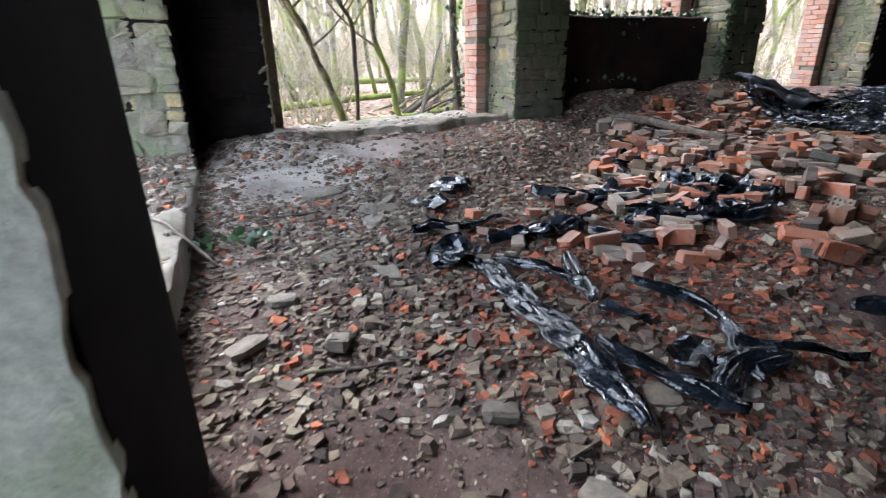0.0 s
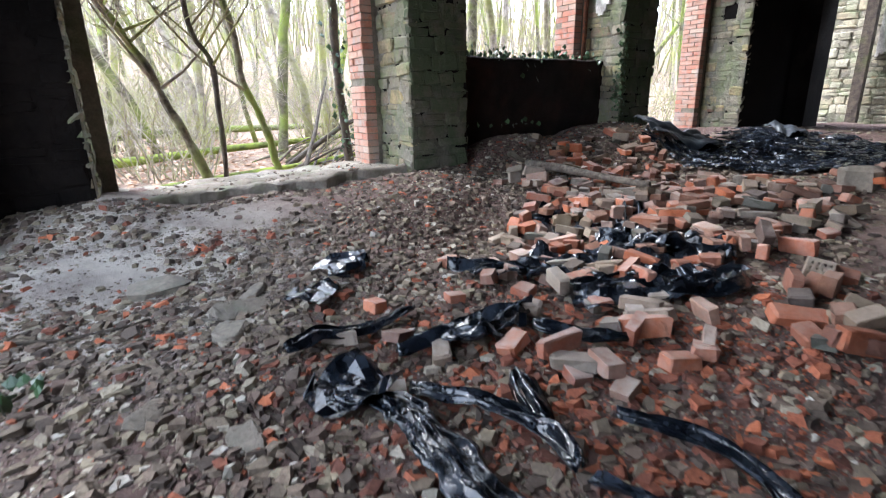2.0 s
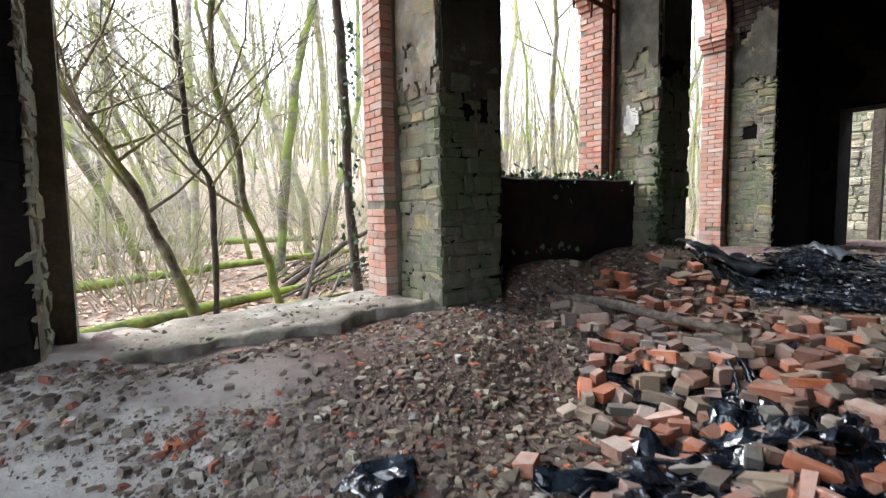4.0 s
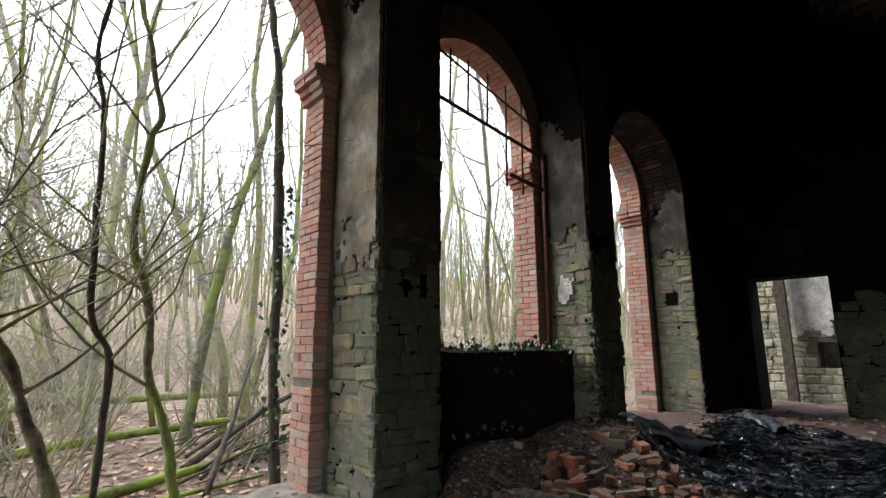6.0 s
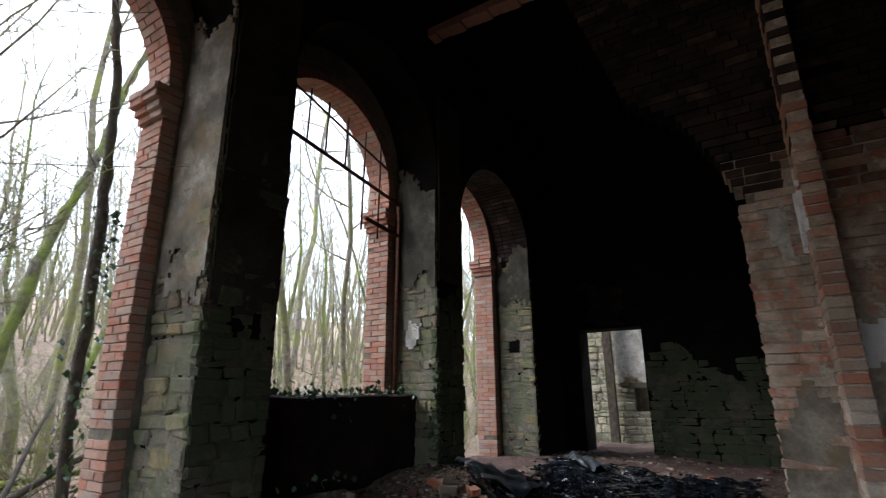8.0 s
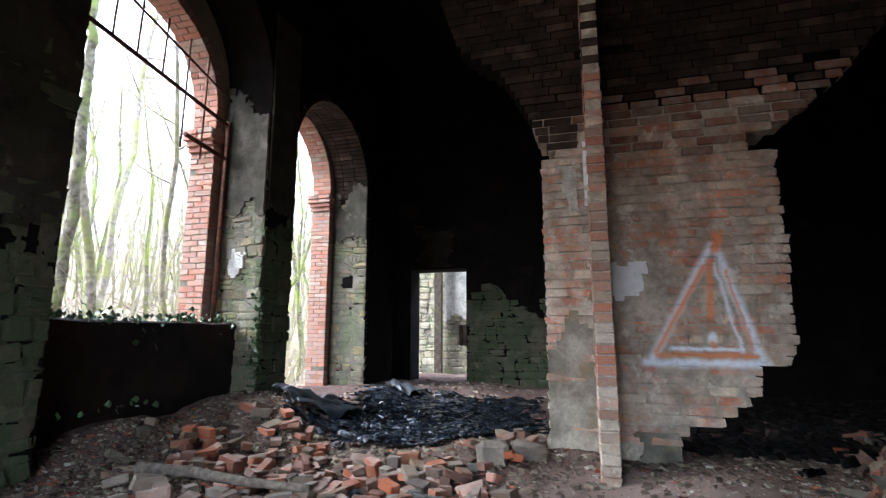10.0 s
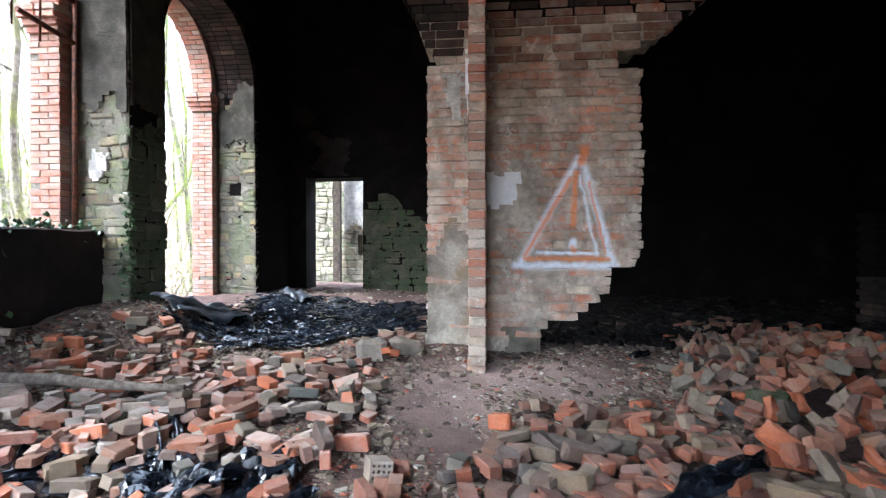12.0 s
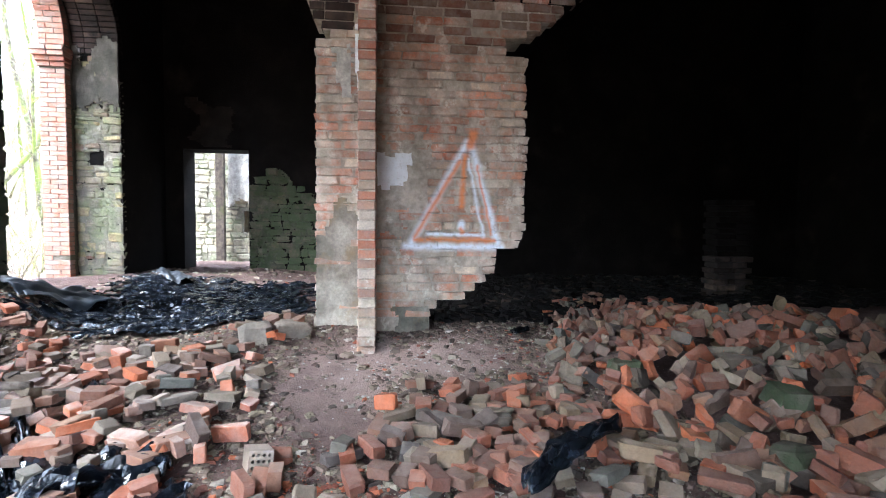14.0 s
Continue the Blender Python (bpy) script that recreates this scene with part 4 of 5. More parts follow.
for _ in range(9000):
    ang, dist = radians(rng.uniform(-12, 60)), 4.3 + 9 * rng.random() ** 1.3
    x, y = 1 + dist * math.sin(ang), 3 + dist * math.cos(ang)
    if y < 7.15:
        continue
    s, a = rng.uniform(0.03, 0.07), rng.uniform(0, 6.28)
    ca, sa = math.cos(a) * s, math.sin(a) * s
    z = land_z(x, y) + rng.uniform(0.008, 0.03)
    t1, t2 = rng.uniform(-0.02, 0.03), rng.uniform(-0.02, 0.03)
    v = [bm.verts.new(q) for q in ((x - ca, y - sa, z + t1), (x + 0.5 * sa, y - 0.5 * ca, z), (x + ca, y + sa, z + t2), (x - 0.5 * sa, y + 0.5 * ca, z + 0.015))]
    bm.faces.new(v)
tagged(part("leaves", bm, LEAVES), "dead brown leaves strewn over the forest floor", "leaves", kind="stuff")


# ---- ivy ----
def ivy(bm, rng, x, y, z, s):
    d = Vector((rng.gauss(0, 1), rng.gauss(0, 1) - 0.6, rng.gauss(0, 0.6) + 0.3)).normalized()
    a = d.cross(Vector((0, 0, 1))).normalized()
    e = d.cross(a)
    c = Vector((x, y, z))
    bm.faces.new([bm.verts.new(c + s * (math.cos(t) * r * a + math.sin(t) * r * e) + 0.15 * s * d * (k % 2)) for k, (t, r) in enumerate(((0, 1), (0.9, 0.6), (1.7, 0.9), (2.6, 0.6), (3.6, 0.8), (4.7, 1.0), (5.5, 0.6)))])


bm = bmesh.new()
rng = random.Random(4)
for _ in range(190):
    x = 3.75 + 2.0 * rng.random()
    ivy(bm, rng, x, 6.30 + rng.uniform(-0.04, 0.28), 1.53 + abs(rng.gauss(0, 0.045)) - (rng.random() ** 3) * (0.35 if 4.5 < x < 4.95 or x > 5.5 else 0.08), rng.uniform(0.018, 0.04))
for _ in range(110):
    ivy(bm, rng, 5.82 - 0.03 + rng.uniform(-0.02, 0.05), 6.0 + rng.uniform(-0.03, 0.12), rng.uniform(0.9, 1.9), rng.uniform(0.015, 0.035))
for _ in range(14):
    ivy(bm, rng, rng.uniform(3.7, 4.6), rng.uniform(6.0, 6.25), 0.82 + rng.random() * 0.08, rng.uniform(0.02, 0.035))
for _ in range(36):
    ivy(bm, rng, rng.uniform(-0.03, 0.38), rng.uniform(3.9, 4.12), 0.21 + rng.random() * 0.05, rng.uniform(0.02, 0.04))
tagged(part("ivy", bm, IVY), "glossy green ivy creeping over the black parapet", "ivy", kind="stuff")
bm = bmesh.new()
for _ in range(170):
    z = rng.uniform(0.4, 3.2)
    ivy(bm, rng, 3.13 + rng.gauss(0, 0.07), 7.93 + rng.gauss(0, 0.07), z, rng.uniform(0.02, 0.045))
tagged(part("ivy", bm, IVY), "ivy leaves climbing the dark tree trunk", "ivy", kind="stuff")


# ---- black plastic film ----
def film_sheet(cx, cy, length, width, turn, amp, seed, label, lift=0.03, ragged=0.35, material=FILM, fine=1.0):
    """A torn, crumpled sheet lying over the ground."""
    bm = bmesh.new()
    nu, nv = max(8, int(length / 0.03)), max(6, int(width / 0.03))
    ct, st = math.cos(radians(turn)), math.sin(radians(turn))
    vs = {}

    def v(i, j):
        if (i, j) not in vs:
            u, w = (i / nu - 0.5) * length, (j / nv - 0.5) * width
            q = Vector((u * 3.2 * fine, w * 11 * fine, seed))
            u += 0.07 * noise.noise(q + Vector((9, 0, 0)))
            w += 0.09 * noise.noise(q + Vector((0, 9, 0)))
            x, y = cx + ct * u - st * w, cy + st * u + ct * w
            z = ground_z(x, y) + lift + amp * (abs(noise.noise(q * 0.9)) + 0.5 * abs(noise.noise(q * 2.3)) + 0.25 * noise.noise(q * 5))
            vs[i, j] = bm.verts.new((x - cx, y - cy, z))
        return vs[i, j]
    for i in range(nu):
        for j in range(nv):
            f, g = abs(2 * (i + 0.5) / nu - 1), abs(2 * (j + 0.5) / nv - 1)
            if max(f, g) + ragged * noise.noise(Vector((i * 0.19, j * 0.19, seed * 3))) + 0.5 * ragged * noise.noise(Vector((i * 0.5, j * 0.5, seed))) < 0.88:
                bm.faces.new((v(i, j), v(i + 1, j), v(i + 1, j + 1), v(i, j + 1)))
    for fc in bm.faces:
        fc.smooth = fine < 1 or noise.noise(fc.calc_center_median() * 4) > 0.12
    ob = part("plastic_sheet", bm, material)
    ob.location = (cx, cy, 0)
    md = ob.modifiers.new("thickness", "SOLIDIFY")
    md.thickness = 0.003
    return tagged(ob, label, "plastic sheet", "torn black plastic")


def film_ribbon(line, width, amp, seed, label, lift=0.03, across=12):
    """A torn band of film along a line on the ground, with long folds and a ragged edge."""
    way = [Vector((x, y, 0)) for x, y in line]
    fine = []
    for k, (q0, q1) in enumerate(zip(way, way[1:])):
        q_, q2 = way[max(k - 1, 0)], way[min(k + 2, len(way) - 1)]
        steps = max(3, int((q1 - q0).length / 0.022))
        for e in range(steps):
            f = e / steps
            fine.append(0.5 * (2 * q0 + (q1 - q_) * f + (2 * q_ - 5 * q0 + 4 * q1 - q2) * f * f + (3 * q0 - q_ - 3 * q1 + q2) * f ** 3))
    fine.append(way[-1])
    o = fine[0]
    bm, rows = bmesh.new(), []
    run = 0.0
    for k, q in enumerate(fine):
        d = (fine[min(k + 1, len(fine) - 1)] - fine[max(k - 1, 0)]).normalized()
        side = Vector((-d.y, d.x, 0))
        run += (q - fine[max(k - 1, 0)]).length
        end = min(1.0, 0.3 + 5.0 * min(k, len(fine) - 1 - k) / len(fine))
        row = []
        for e in range(across + 1):
            w = e / across - 0.5
            edge = 1 + (0.45 * noise.noise(Vector((run * 7, 3.0 * (w > 0), seed))) + 0.25 * noise.noise(Vector((run * 23, 5.0 * (w > 0), seed))))
            off = width * end * w * edge
            fold = 1.2 * abs(noise.noise(Vector((run * 2.6, w * 4.5, seed)))) + 0.45 * abs(noise.noise(Vector((run * 7, w * 9, seed + 4)))) + 0.07 * noise.noise(Vector((run * 26, w * 15, seed)))
            p = q + side * off
            row.append(bm.verts.new((p.x - o.x, p.y - o.y, ground_z(p.x, p.y) + lift + amp * fold * (1.25 - 1.6 * abs(w)))))
        rows.append(row)
    for r0, r1 in zip(rows, rows[1:]):
        for e in range(across):
            bm.faces.new((r0[e], r0[e + 1], r1[e + 1], r1[e])).smooth = True
    ob = part("plastic_strip", bm, FILM)
    ob.location = (o.x, o.y, 0)
    ob.modifiers.new("thickness", "SOLIDIFY").thickness = 0.003
    return tagged(ob, label, "plastic sheet", "torn black plastic")


HEAP = "crumpled glossy black plastic sheet among loose bricks"
for k, (x, y, ln, wd, tn, am) in enumerate(((2.92, 3.62, 1.15, 0.50, -48, 0.17), (2.68, 3.36, 0.7, 0.30, -35, 0.13), (3.22, 3.78, 0.6, 0.36, -65, 0.19), (2.32, 3.98, 0.45, 0.26, -30, 0.11), (1.40, 4.28, 0.30, 0.2, 40, 0.07), (1.64, 4.42, 0.28, 0.18, 0, 0.10), (1.92, 3.56, 0.40, 0.26, -20, 0.13), (1.24, 3.43, 0.26, 0.20, 10, 0.15), (3.42, 4.1, 0.75, 0.28, 80, 0.13), (3.32, 4.6, 0.35, 0.2, 30, 0.10), (1.70, 2.31, 0.20, 0.15, 30, 0.09), (1.63, 2.6, 0.17, 0.11, -70, 0.09))):
    film_sheet(x, y, ln, wd, tn, 0.8 * am, 1.3 + k, HEAP)
STRIP_LABEL = "narrow torn strip of black plastic on rubble"
for k, (line, width, amp) in enumerate((
        (((1.43, 3.36), (1.58, 3.14), (1.65, 2.93), (1.60, 2.75)), 0.075, 0.05),
        (((1.76, 3.20), (1.72, 3.08), (1.68, 2.95)), 0.09, 0.06),
        (((1.88, 2.86), (2.01, 2.62), (1.97, 2.41), (1.84, 2.27), (1.76, 2.10)), 0.06, 0.04),
        (((1.42, 2.50), (1.49, 2.31), (1.53, 2.20), (1.60, 2.02)), 0.09, 0.05),
        (((1.62, 2.12), (1.78, 2.20), (1.95, 2.16)), 0.12, 0.04),
        (((1.90, 2.33), (2.03, 2.17), (2.20, 2.06)), 0.055, 0.04),
        (((2.48, 2.30), (2.55, 2.2), (2.5, 2.05)), 0.10, 0.06),
        (((1.13, 3.78), (1.30, 3.84), (1.46, 3.83), (1.74, 3.87)), 0.075, 0.06),
        (((1.52, 3.62), (1.72, 3.60), (1.88, 3.50), (2.22, 3.60)), 0.085, 0.08),
        (((2.12, 4.16), (2.28, 4.02), (2.45, 3.86)), 0.11, 0.09),
        (((2.05, 3.42), (2.2, 3.2), (2.3, 3.12)), 0.06, 0.06),
        (((2.44, 3.49), (2.7, 3.25), (2.9, 3.12), (3.15, 3.14)), 0.12, 0.09),
        (((3.1, 3.96), (3.36, 3.98), (3.80, 4.36)), 0.09, 0.10),
        (((2.88, 1.80), (3.06, 1.63), (3.25, 1.40), (3.42, 1.18)), 0.13, 0.07),
        (((3.84, 4.26), (3.62, 4.08), (3.42, 3.96)), 0.07, 0.07),
        (((4.50, 4.28), (4.38, 4.16), (4.25, 4.10)), 0.07, 0.06),
        (((4.18, 3.98), (4.02, 3.92), (3.88, 3.96)), 0.06, 0.06),
        (((3.40, 3.75), (3.42, 3.5), (3.36, 3.3)), 0.16, 0.09),
        (((3.2, 4.75), (3.4, 4.62), (3.62, 4.66)), 0.08, 0.06),
        (((5.15, 1.28), (5.25, 1.22), (5.3, 1.12)), 0.09, 0.05))):
    film_ribbon(line, width, amp, 20.3 + k, STRIP_LABEL, 0.13 if k == 13 else 0.035)
film_ribbon(((1.20, 3.46), (1.33, 3.28), (1.35, 2.92), (1.345, 2.60), (1.32, 2.36), (1.30, 2.10)), 0.15, 0.06, 61.0, "long folded band of glossy black plastic film", 0.03, 16)
film_sheet(7.0, 4.4, 2.6, 2.9, 97, 0.04, 41.0, "wide shining black plastic sheet spread over the floor", 0.03, 0.5, FILM, 1.5)
film_sheet(6.3, 4.2, 1.9, 1.5, 110, 0.045, 44.0, "wide shining black plastic sheet spread over the floor", 0.04, 0.6, FILM, 1.5)
film_sheet(6.25, 5.5, 1.05, 0.5, -15, 0.13, 42.0, "folded dull grey-black plastic sheet by the pier", 0.04, 0.12, DULL_FILM, 0.42)
film_sheet(8.1, 5.2, 0.9, 0.4, 40, 0.12, 43.0, "folded dull grey-black plastic sheet before the doorway", 0.04, 0.12, DULL_FILM, 0.42)


# ---- rubble ----
def bits(name, count, seed, spot, sizes, material, label):
    """Many small broken pieces joined in one mesh."""
    r = np.random.RandomState(seed)
    verts, faces = [], []
    cube = np.array([(-1, -1, -1), (1, -1, -1), (1, 1, -1), (-1, 1, -1), (-1, -1, 1), (1, -1, 1), (1, 1, 1), (-1, 1, 1)], float)
    quads = ((0, 3, 2, 1), (4, 5, 6, 7), (0, 1, 5, 4), (1, 2, 6, 5), (2, 3, 7, 6), (3, 0, 4, 7))
    five_faces = ((4, 3, 2, 1, 0), (5, 6, 7, 8, 9)) + tuple((k, (k + 1) % 5, 5 + (k + 1) % 5, 5 + k) for k in range(5))
    made = 0
    while made < count:
        x, y, lift = spot(r)
        if x is None:
            continue
        s = sizes(r)
        if s > 0.011:
            th = np.arange(5) * 1.2566 + r.normal(0, 0.28, 5)
            ra = r.uniform(0.65, 1.25, 5)
            flat = np.stack((ra * np.cos(th), ra * np.sin(th)), 1)
            c = np.zeros((10, 3))
            c[:5, :2], c[5:, :2] = flat, flat * r.uniform(0.55, 0.92) + r.normal(0, 0.06, (5, 2))
            c[:5, 2], c[5:, 2] = -1, 1 + r.normal(0, 0.25, 5)
            sides = five_faces
        else:
            c = cube * (1 + r.uniform(-0.45, 0.3, (8, 3)))
            c[4:, :2] *= r.uniform(0.5, 0.95)
            sides = quads
        c *= np.array((s, s * r.uniform(0.5, 0.95), s * r.uniform(0.13, 0.36)))
        e = Euler((r.normal(0, 0.15), r.normal(0, 0.15), r.uniform(0, 6.28))).to_matrix()
        c = c @ np.array(e).T
        c += np.array((x, y, ground_z(x, y) + lift + s * 0.05))
        o = len(verts)
        verts.extend(map(tuple, c))
        faces.extend(tuple(o + q for q in f) for f in sides)
        made += 1
    me = bpy.data.meshes.new(name)
    me.from_pydata(verts, [], faces)
    me.materials.append(material)
    return tagged(new(name, me), label, "rubble", kind="stuff")


def bare_patch(x, y):
    """How far the earth is swept bare of rubble, 0 to 1."""
    f = 0.0
    for cx, cy, rx, ry in ((4.3, 2.75, 0.65, 0.38), (3.78, 2.62, 0.3, 0.22), (4.8, 1.8, 0.55, 0.5), (4.8, 2.5, 0.45, 0.6), (0.5, 5.1, 0.45, 0.35), (0.5, 1.9, 0.65, 0.7), (1.5, 5.5, 0.7, 0.3), (2.7, 2.25, 0.35, 0.25)):
        f = max(f, 1.25 - ((x - cx) / rx) ** 2 - ((y - cy) / ry) ** 2)
    return min(1.0, f)


def near_spot(r):
    x, y = r.uniform(-0.02, 5.9), r.uniform(0.7, 6.0)
    if r.rand() < 0.92 * bare_patch(x, y) or (XG < x and 1.9 < y < 3.0):
        return None, None, 0
    return x, y, 0.0


def far_spot(r):
    x, y = r.uniform(4.5, 9.8), r.uniform(-2.5, 6.0)
    return (x, y, 0.0) if not (5.4 < x < 5.85 and 1.0 < y < 3.0) else (None, None, 0)


bits("rubble", 62000, 3, near_spot, lambda r: 0.004 + 0.043 * r.rand() ** 4.4, RUBBLE, "small broken stone, brick and mortar bits")


def flat_spot(r):
    x, y = r.uniform(0.35, 3.1), r.uniform(1.7, 5.0)
    keep = 0.25 + 0.75 * math.exp(-((x - 1.5) / 0.9) ** 2 - ((y - 3.0) / 1.3) ** 2)
    return (x, y, 0.006) if r.rand() < keep * (1 - 0.95 * max(0.0, bare_patch(x, y))) else (None, None, 0)


bits("rubble", 2700, 23, flat_spot, lambda r: 0.013 + 0.038 * r.rand() ** 2.4, RUBBLE, "flat broken stones and brick shards on the floor")


def grit_spot(r):
    x, y = r.uniform(0.0, 3.4), r.uniform(1.2, 5.4)
    return (x, y, 0.0) if r.rand() > 0.8 * bare_patch(x, y) else (None, None, 0)


bits("grit", 46000, 14, grit_spot, lambda r: 0.003 + 0.009 * r.rand() ** 2, RUBBLE, "fine grit and crumbs of brick trodden into earth")
bits("rubble", 5000, 4, far_spot, lambda r: 0.008 + 0.06 * r.rand() ** 3, RUBBLE, "small broken stone, brick and mortar bits")


def mound_spot(r):
    return r.uniform(3.3, 6.2), r.uniform(4.9, 6.25), 0.0


bits("rubble", 5200, 37, mound_spot, lambda r: 0.008 + 0.034 * r.rand() ** 2.2, RUBBLE, "broken stone and brick shards on the mound")


def crumb_spot(r):
    x, y = r.normal(4.6, 0.45), r.normal(2.0, 0.5)
    return (x, y, 0.0) if x < 5.3 else (None, None, 0)


bits("plaster_crumbs", 420, 8, crumb_spot, lambda r: 0.004 + 0.014 * r.rand() ** 2, WHITE_PLASTER, "white plaster crumbs on bare earth")


def ledge_spot(r):
    x, y = r.uniform(0.6, 2.9), r.uniform(6.12, 7.0)
    return x, y, 0.54 - 0.035 * (2.96 - x) - 0.04 * (y - 6.2) - ground_z(x, y)


bits("rubble", 500, 9, ledge_spot, lambda r: 0.004 + 0.022 * r.rand() ** 3, RUBBLE, "crumbs on the worn concrete threshold")


def sill_spot(r):
    return r.uniform(XW - 0.6, XW + 0.03), r.uniform(2.5, 5.4), 0.16


bits("rubble", 2200, 5, sill_spot, lambda r: 0.006 + 0.035 * r.rand() ** 2.5, RUBBLE, "leaf litter and crumbs on the threshold")

chips = [chunk_mesh("brick", LOOSE, 200 + k, 0.045 + 0.012 * (k % 4), 0.05 + 0.02 * (k % 3)) for k in range(12)]
broken = [chunk_mesh("brick", LOOSE, 230 + k, 0.11 + 0.015 * (k % 4), 0.10 + 0.03 * (k % 3)) for k in range(12)]
joined = bmesh.new()
rng = random.Random(31)
placed = []
ZONES = [(2.2, 3.6, 0.9, 0.75, 44, 0.03), (3.9, 4.05, 1.3, 1.0, 190, 0.04), (4.2, 5.0, 0.9, 0.75, 50, 0.03), (4.95, 5.3, 0.8, 0.5, 46, 0.03), (4.55, 5.72, 0.7, 0.32, 26, 0.02), (3.2, 2.2, 0.6, 0.75, 80, 0.03), (3.9, 4.0, 1.3, 0.95, 110, 0.06), (3.75, 1.75, 0.65, 0.65, 90, 0.05), (2.9, 0.9, 0.6, 0.6, 90, 0.05), (4.3, 0.2, 1.5, 1.0, 480, 0.17), (4.0, -1.0, 1.8, 0.9, 280, 0.2), (5.4, 3.3, 0.4, 0.3, 22, 0.06), (6.2, -0.2, 0.9, 0.9, 80, 0.03)]
made = 0
for cx, cy, rx, ry, count, heap in ZONES:
    for _ in range(count):
        for _ in range(12):
            a, q = rng.uniform(0, 6.28), math.sqrt(rng.random())
            x, y = cx + rx * q * math.cos(a), cy + ry * q * math.sin(a)
            if bare_patch(x, y) < 0.25 and not (4.95 < x < 5.85 and 1.1 < y < 3.0) and x > 1.3:
                break
        else:
            continue
        crowd = sum(1 for u, w in placed if (u - x) ** 2 + (w - y) ** 2 < 0.02)
        placed.append((x, y))
        ln = rng.choice((0.20, 0.20, 0.19, 0.14, 0.11, 0.10, 0.085, 0.08))
        tilt = rng.choice((0, 0, 0, 0, 0, 0, 0, 0, 1.5)) if heap < 0.1 else rng.choice((0, 0, 0.6, -0.7, 1.4))
        wild = 0.16 if heap < 0.1 else 0.55
        big = 0.93 if heap < 0.1 else rng.uniform(0.6, 1.3)
        mx = Matrix.LocRotScale((x, y, ground_z(x, y) + 0.022 + 0.012 * min(crowd, 4) + heap * (1 - q) + (0.03 if tilt else 0)),
                                Euler((rng.gauss(0, wild) + tilt, rng.gauss(0, wild), rng.uniform(0, 6.28))),
                                (big * ln * rng.uniform(0.94, 1.03), big * 0.092 * rng.uniform(0.85, 1.05), big * 0.050 * rng.uniform(0.9, 1.3)))
        if made < 296:
            ob = new("brick", chips[rng.randrange(12)])
            ob.matrix_basis = mx
            tagged(ob, "loose broken red brick lying in rubble" if ln < 0.2 else "loose whole red brick lying in rubble", "brick", "loose bricks on the floor")
            made += 1
        else:
            me = (broken if heap > 0.1 and rng.random() < 0.75 else chips)[rng.randrange(12)]
            vv = [joined.verts.new(mx @ v.co) for v in me.vertices]
            for f in me.polygons:
                joined.faces.new([vv[k] for k in f.vertices])
ob = part("brick_rubble", joined, LOOSE_JOINED)
tagged(ob, "heap of broken red bricks in the dark end of the hall", "rubble", kind="stuff")

# Added black chips that stand in for shade on the hall's far floor.
SHADE_DEBRIS, n, l, b = mat("charred_debris", 0.9, 0.0, 0.15)
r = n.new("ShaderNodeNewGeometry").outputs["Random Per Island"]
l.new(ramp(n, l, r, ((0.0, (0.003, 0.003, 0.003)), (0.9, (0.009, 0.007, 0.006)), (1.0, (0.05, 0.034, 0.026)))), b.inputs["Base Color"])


def dark_end_spot(r):
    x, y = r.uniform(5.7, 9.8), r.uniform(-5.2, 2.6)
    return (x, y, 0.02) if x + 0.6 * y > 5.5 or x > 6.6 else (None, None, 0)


bits("charred_debris", 9000, 31, dark_end_spot, lambda r: 0.03 + 0.09 * r.rand() ** 2, SHADE_DEBRIS, "black debris added to keep the floor dark there")

# one perforated brick standing on edge
bm = bmesh.new()
nu, nv = 9, 7
L_, W_, H_ = 0.105, 0.19, 0.09
for i in range(nu):
    for j in range(nv):
        q = [bm.verts.new((L_ * (i + a) / nu - L_ / 2, -W_ / 2, H_ * (j + c) / nv)) for a, c in ((0, 0), (1, 0), (1, 1), (0, 1))]
        if i % 2 and j % 2:
            w = [bm.verts.new(v.co + Vector((0, 0.05, 0))) for v in q]
            for e in range(4):
                bm.faces.new((q[e], q[(e + 1) % 4], w[(e + 1) % 4], w[e]))
            bm.faces.new(w)
        else:
            bm.faces.new(q)
box(bm, -L_ / 2, L_ / 2, -W_ / 2 + 0.05, W_ / 2, 0, H_)
for a in (-L_ / 2, L_ / 2 - 0.004):
    box(bm, a, a + 0.004, -W_ / 2 + 0.001, W_ / 2, 0, H_)
box(bm, -L_ / 2, L_ / 2, -W_ / 2 + 0.001, W_ / 2, H_ - 0.004, H_ + 0.001)
hollow = part("hollow_brick", bm, LOOSE)
hollow.matrix_basis = pose(3.35, 2.92, ground_z(3.35, 2.92) + 0.02, -14, 8, -70)
tagged(hollow, "perforated pale red brick standing on its edge", "brick")

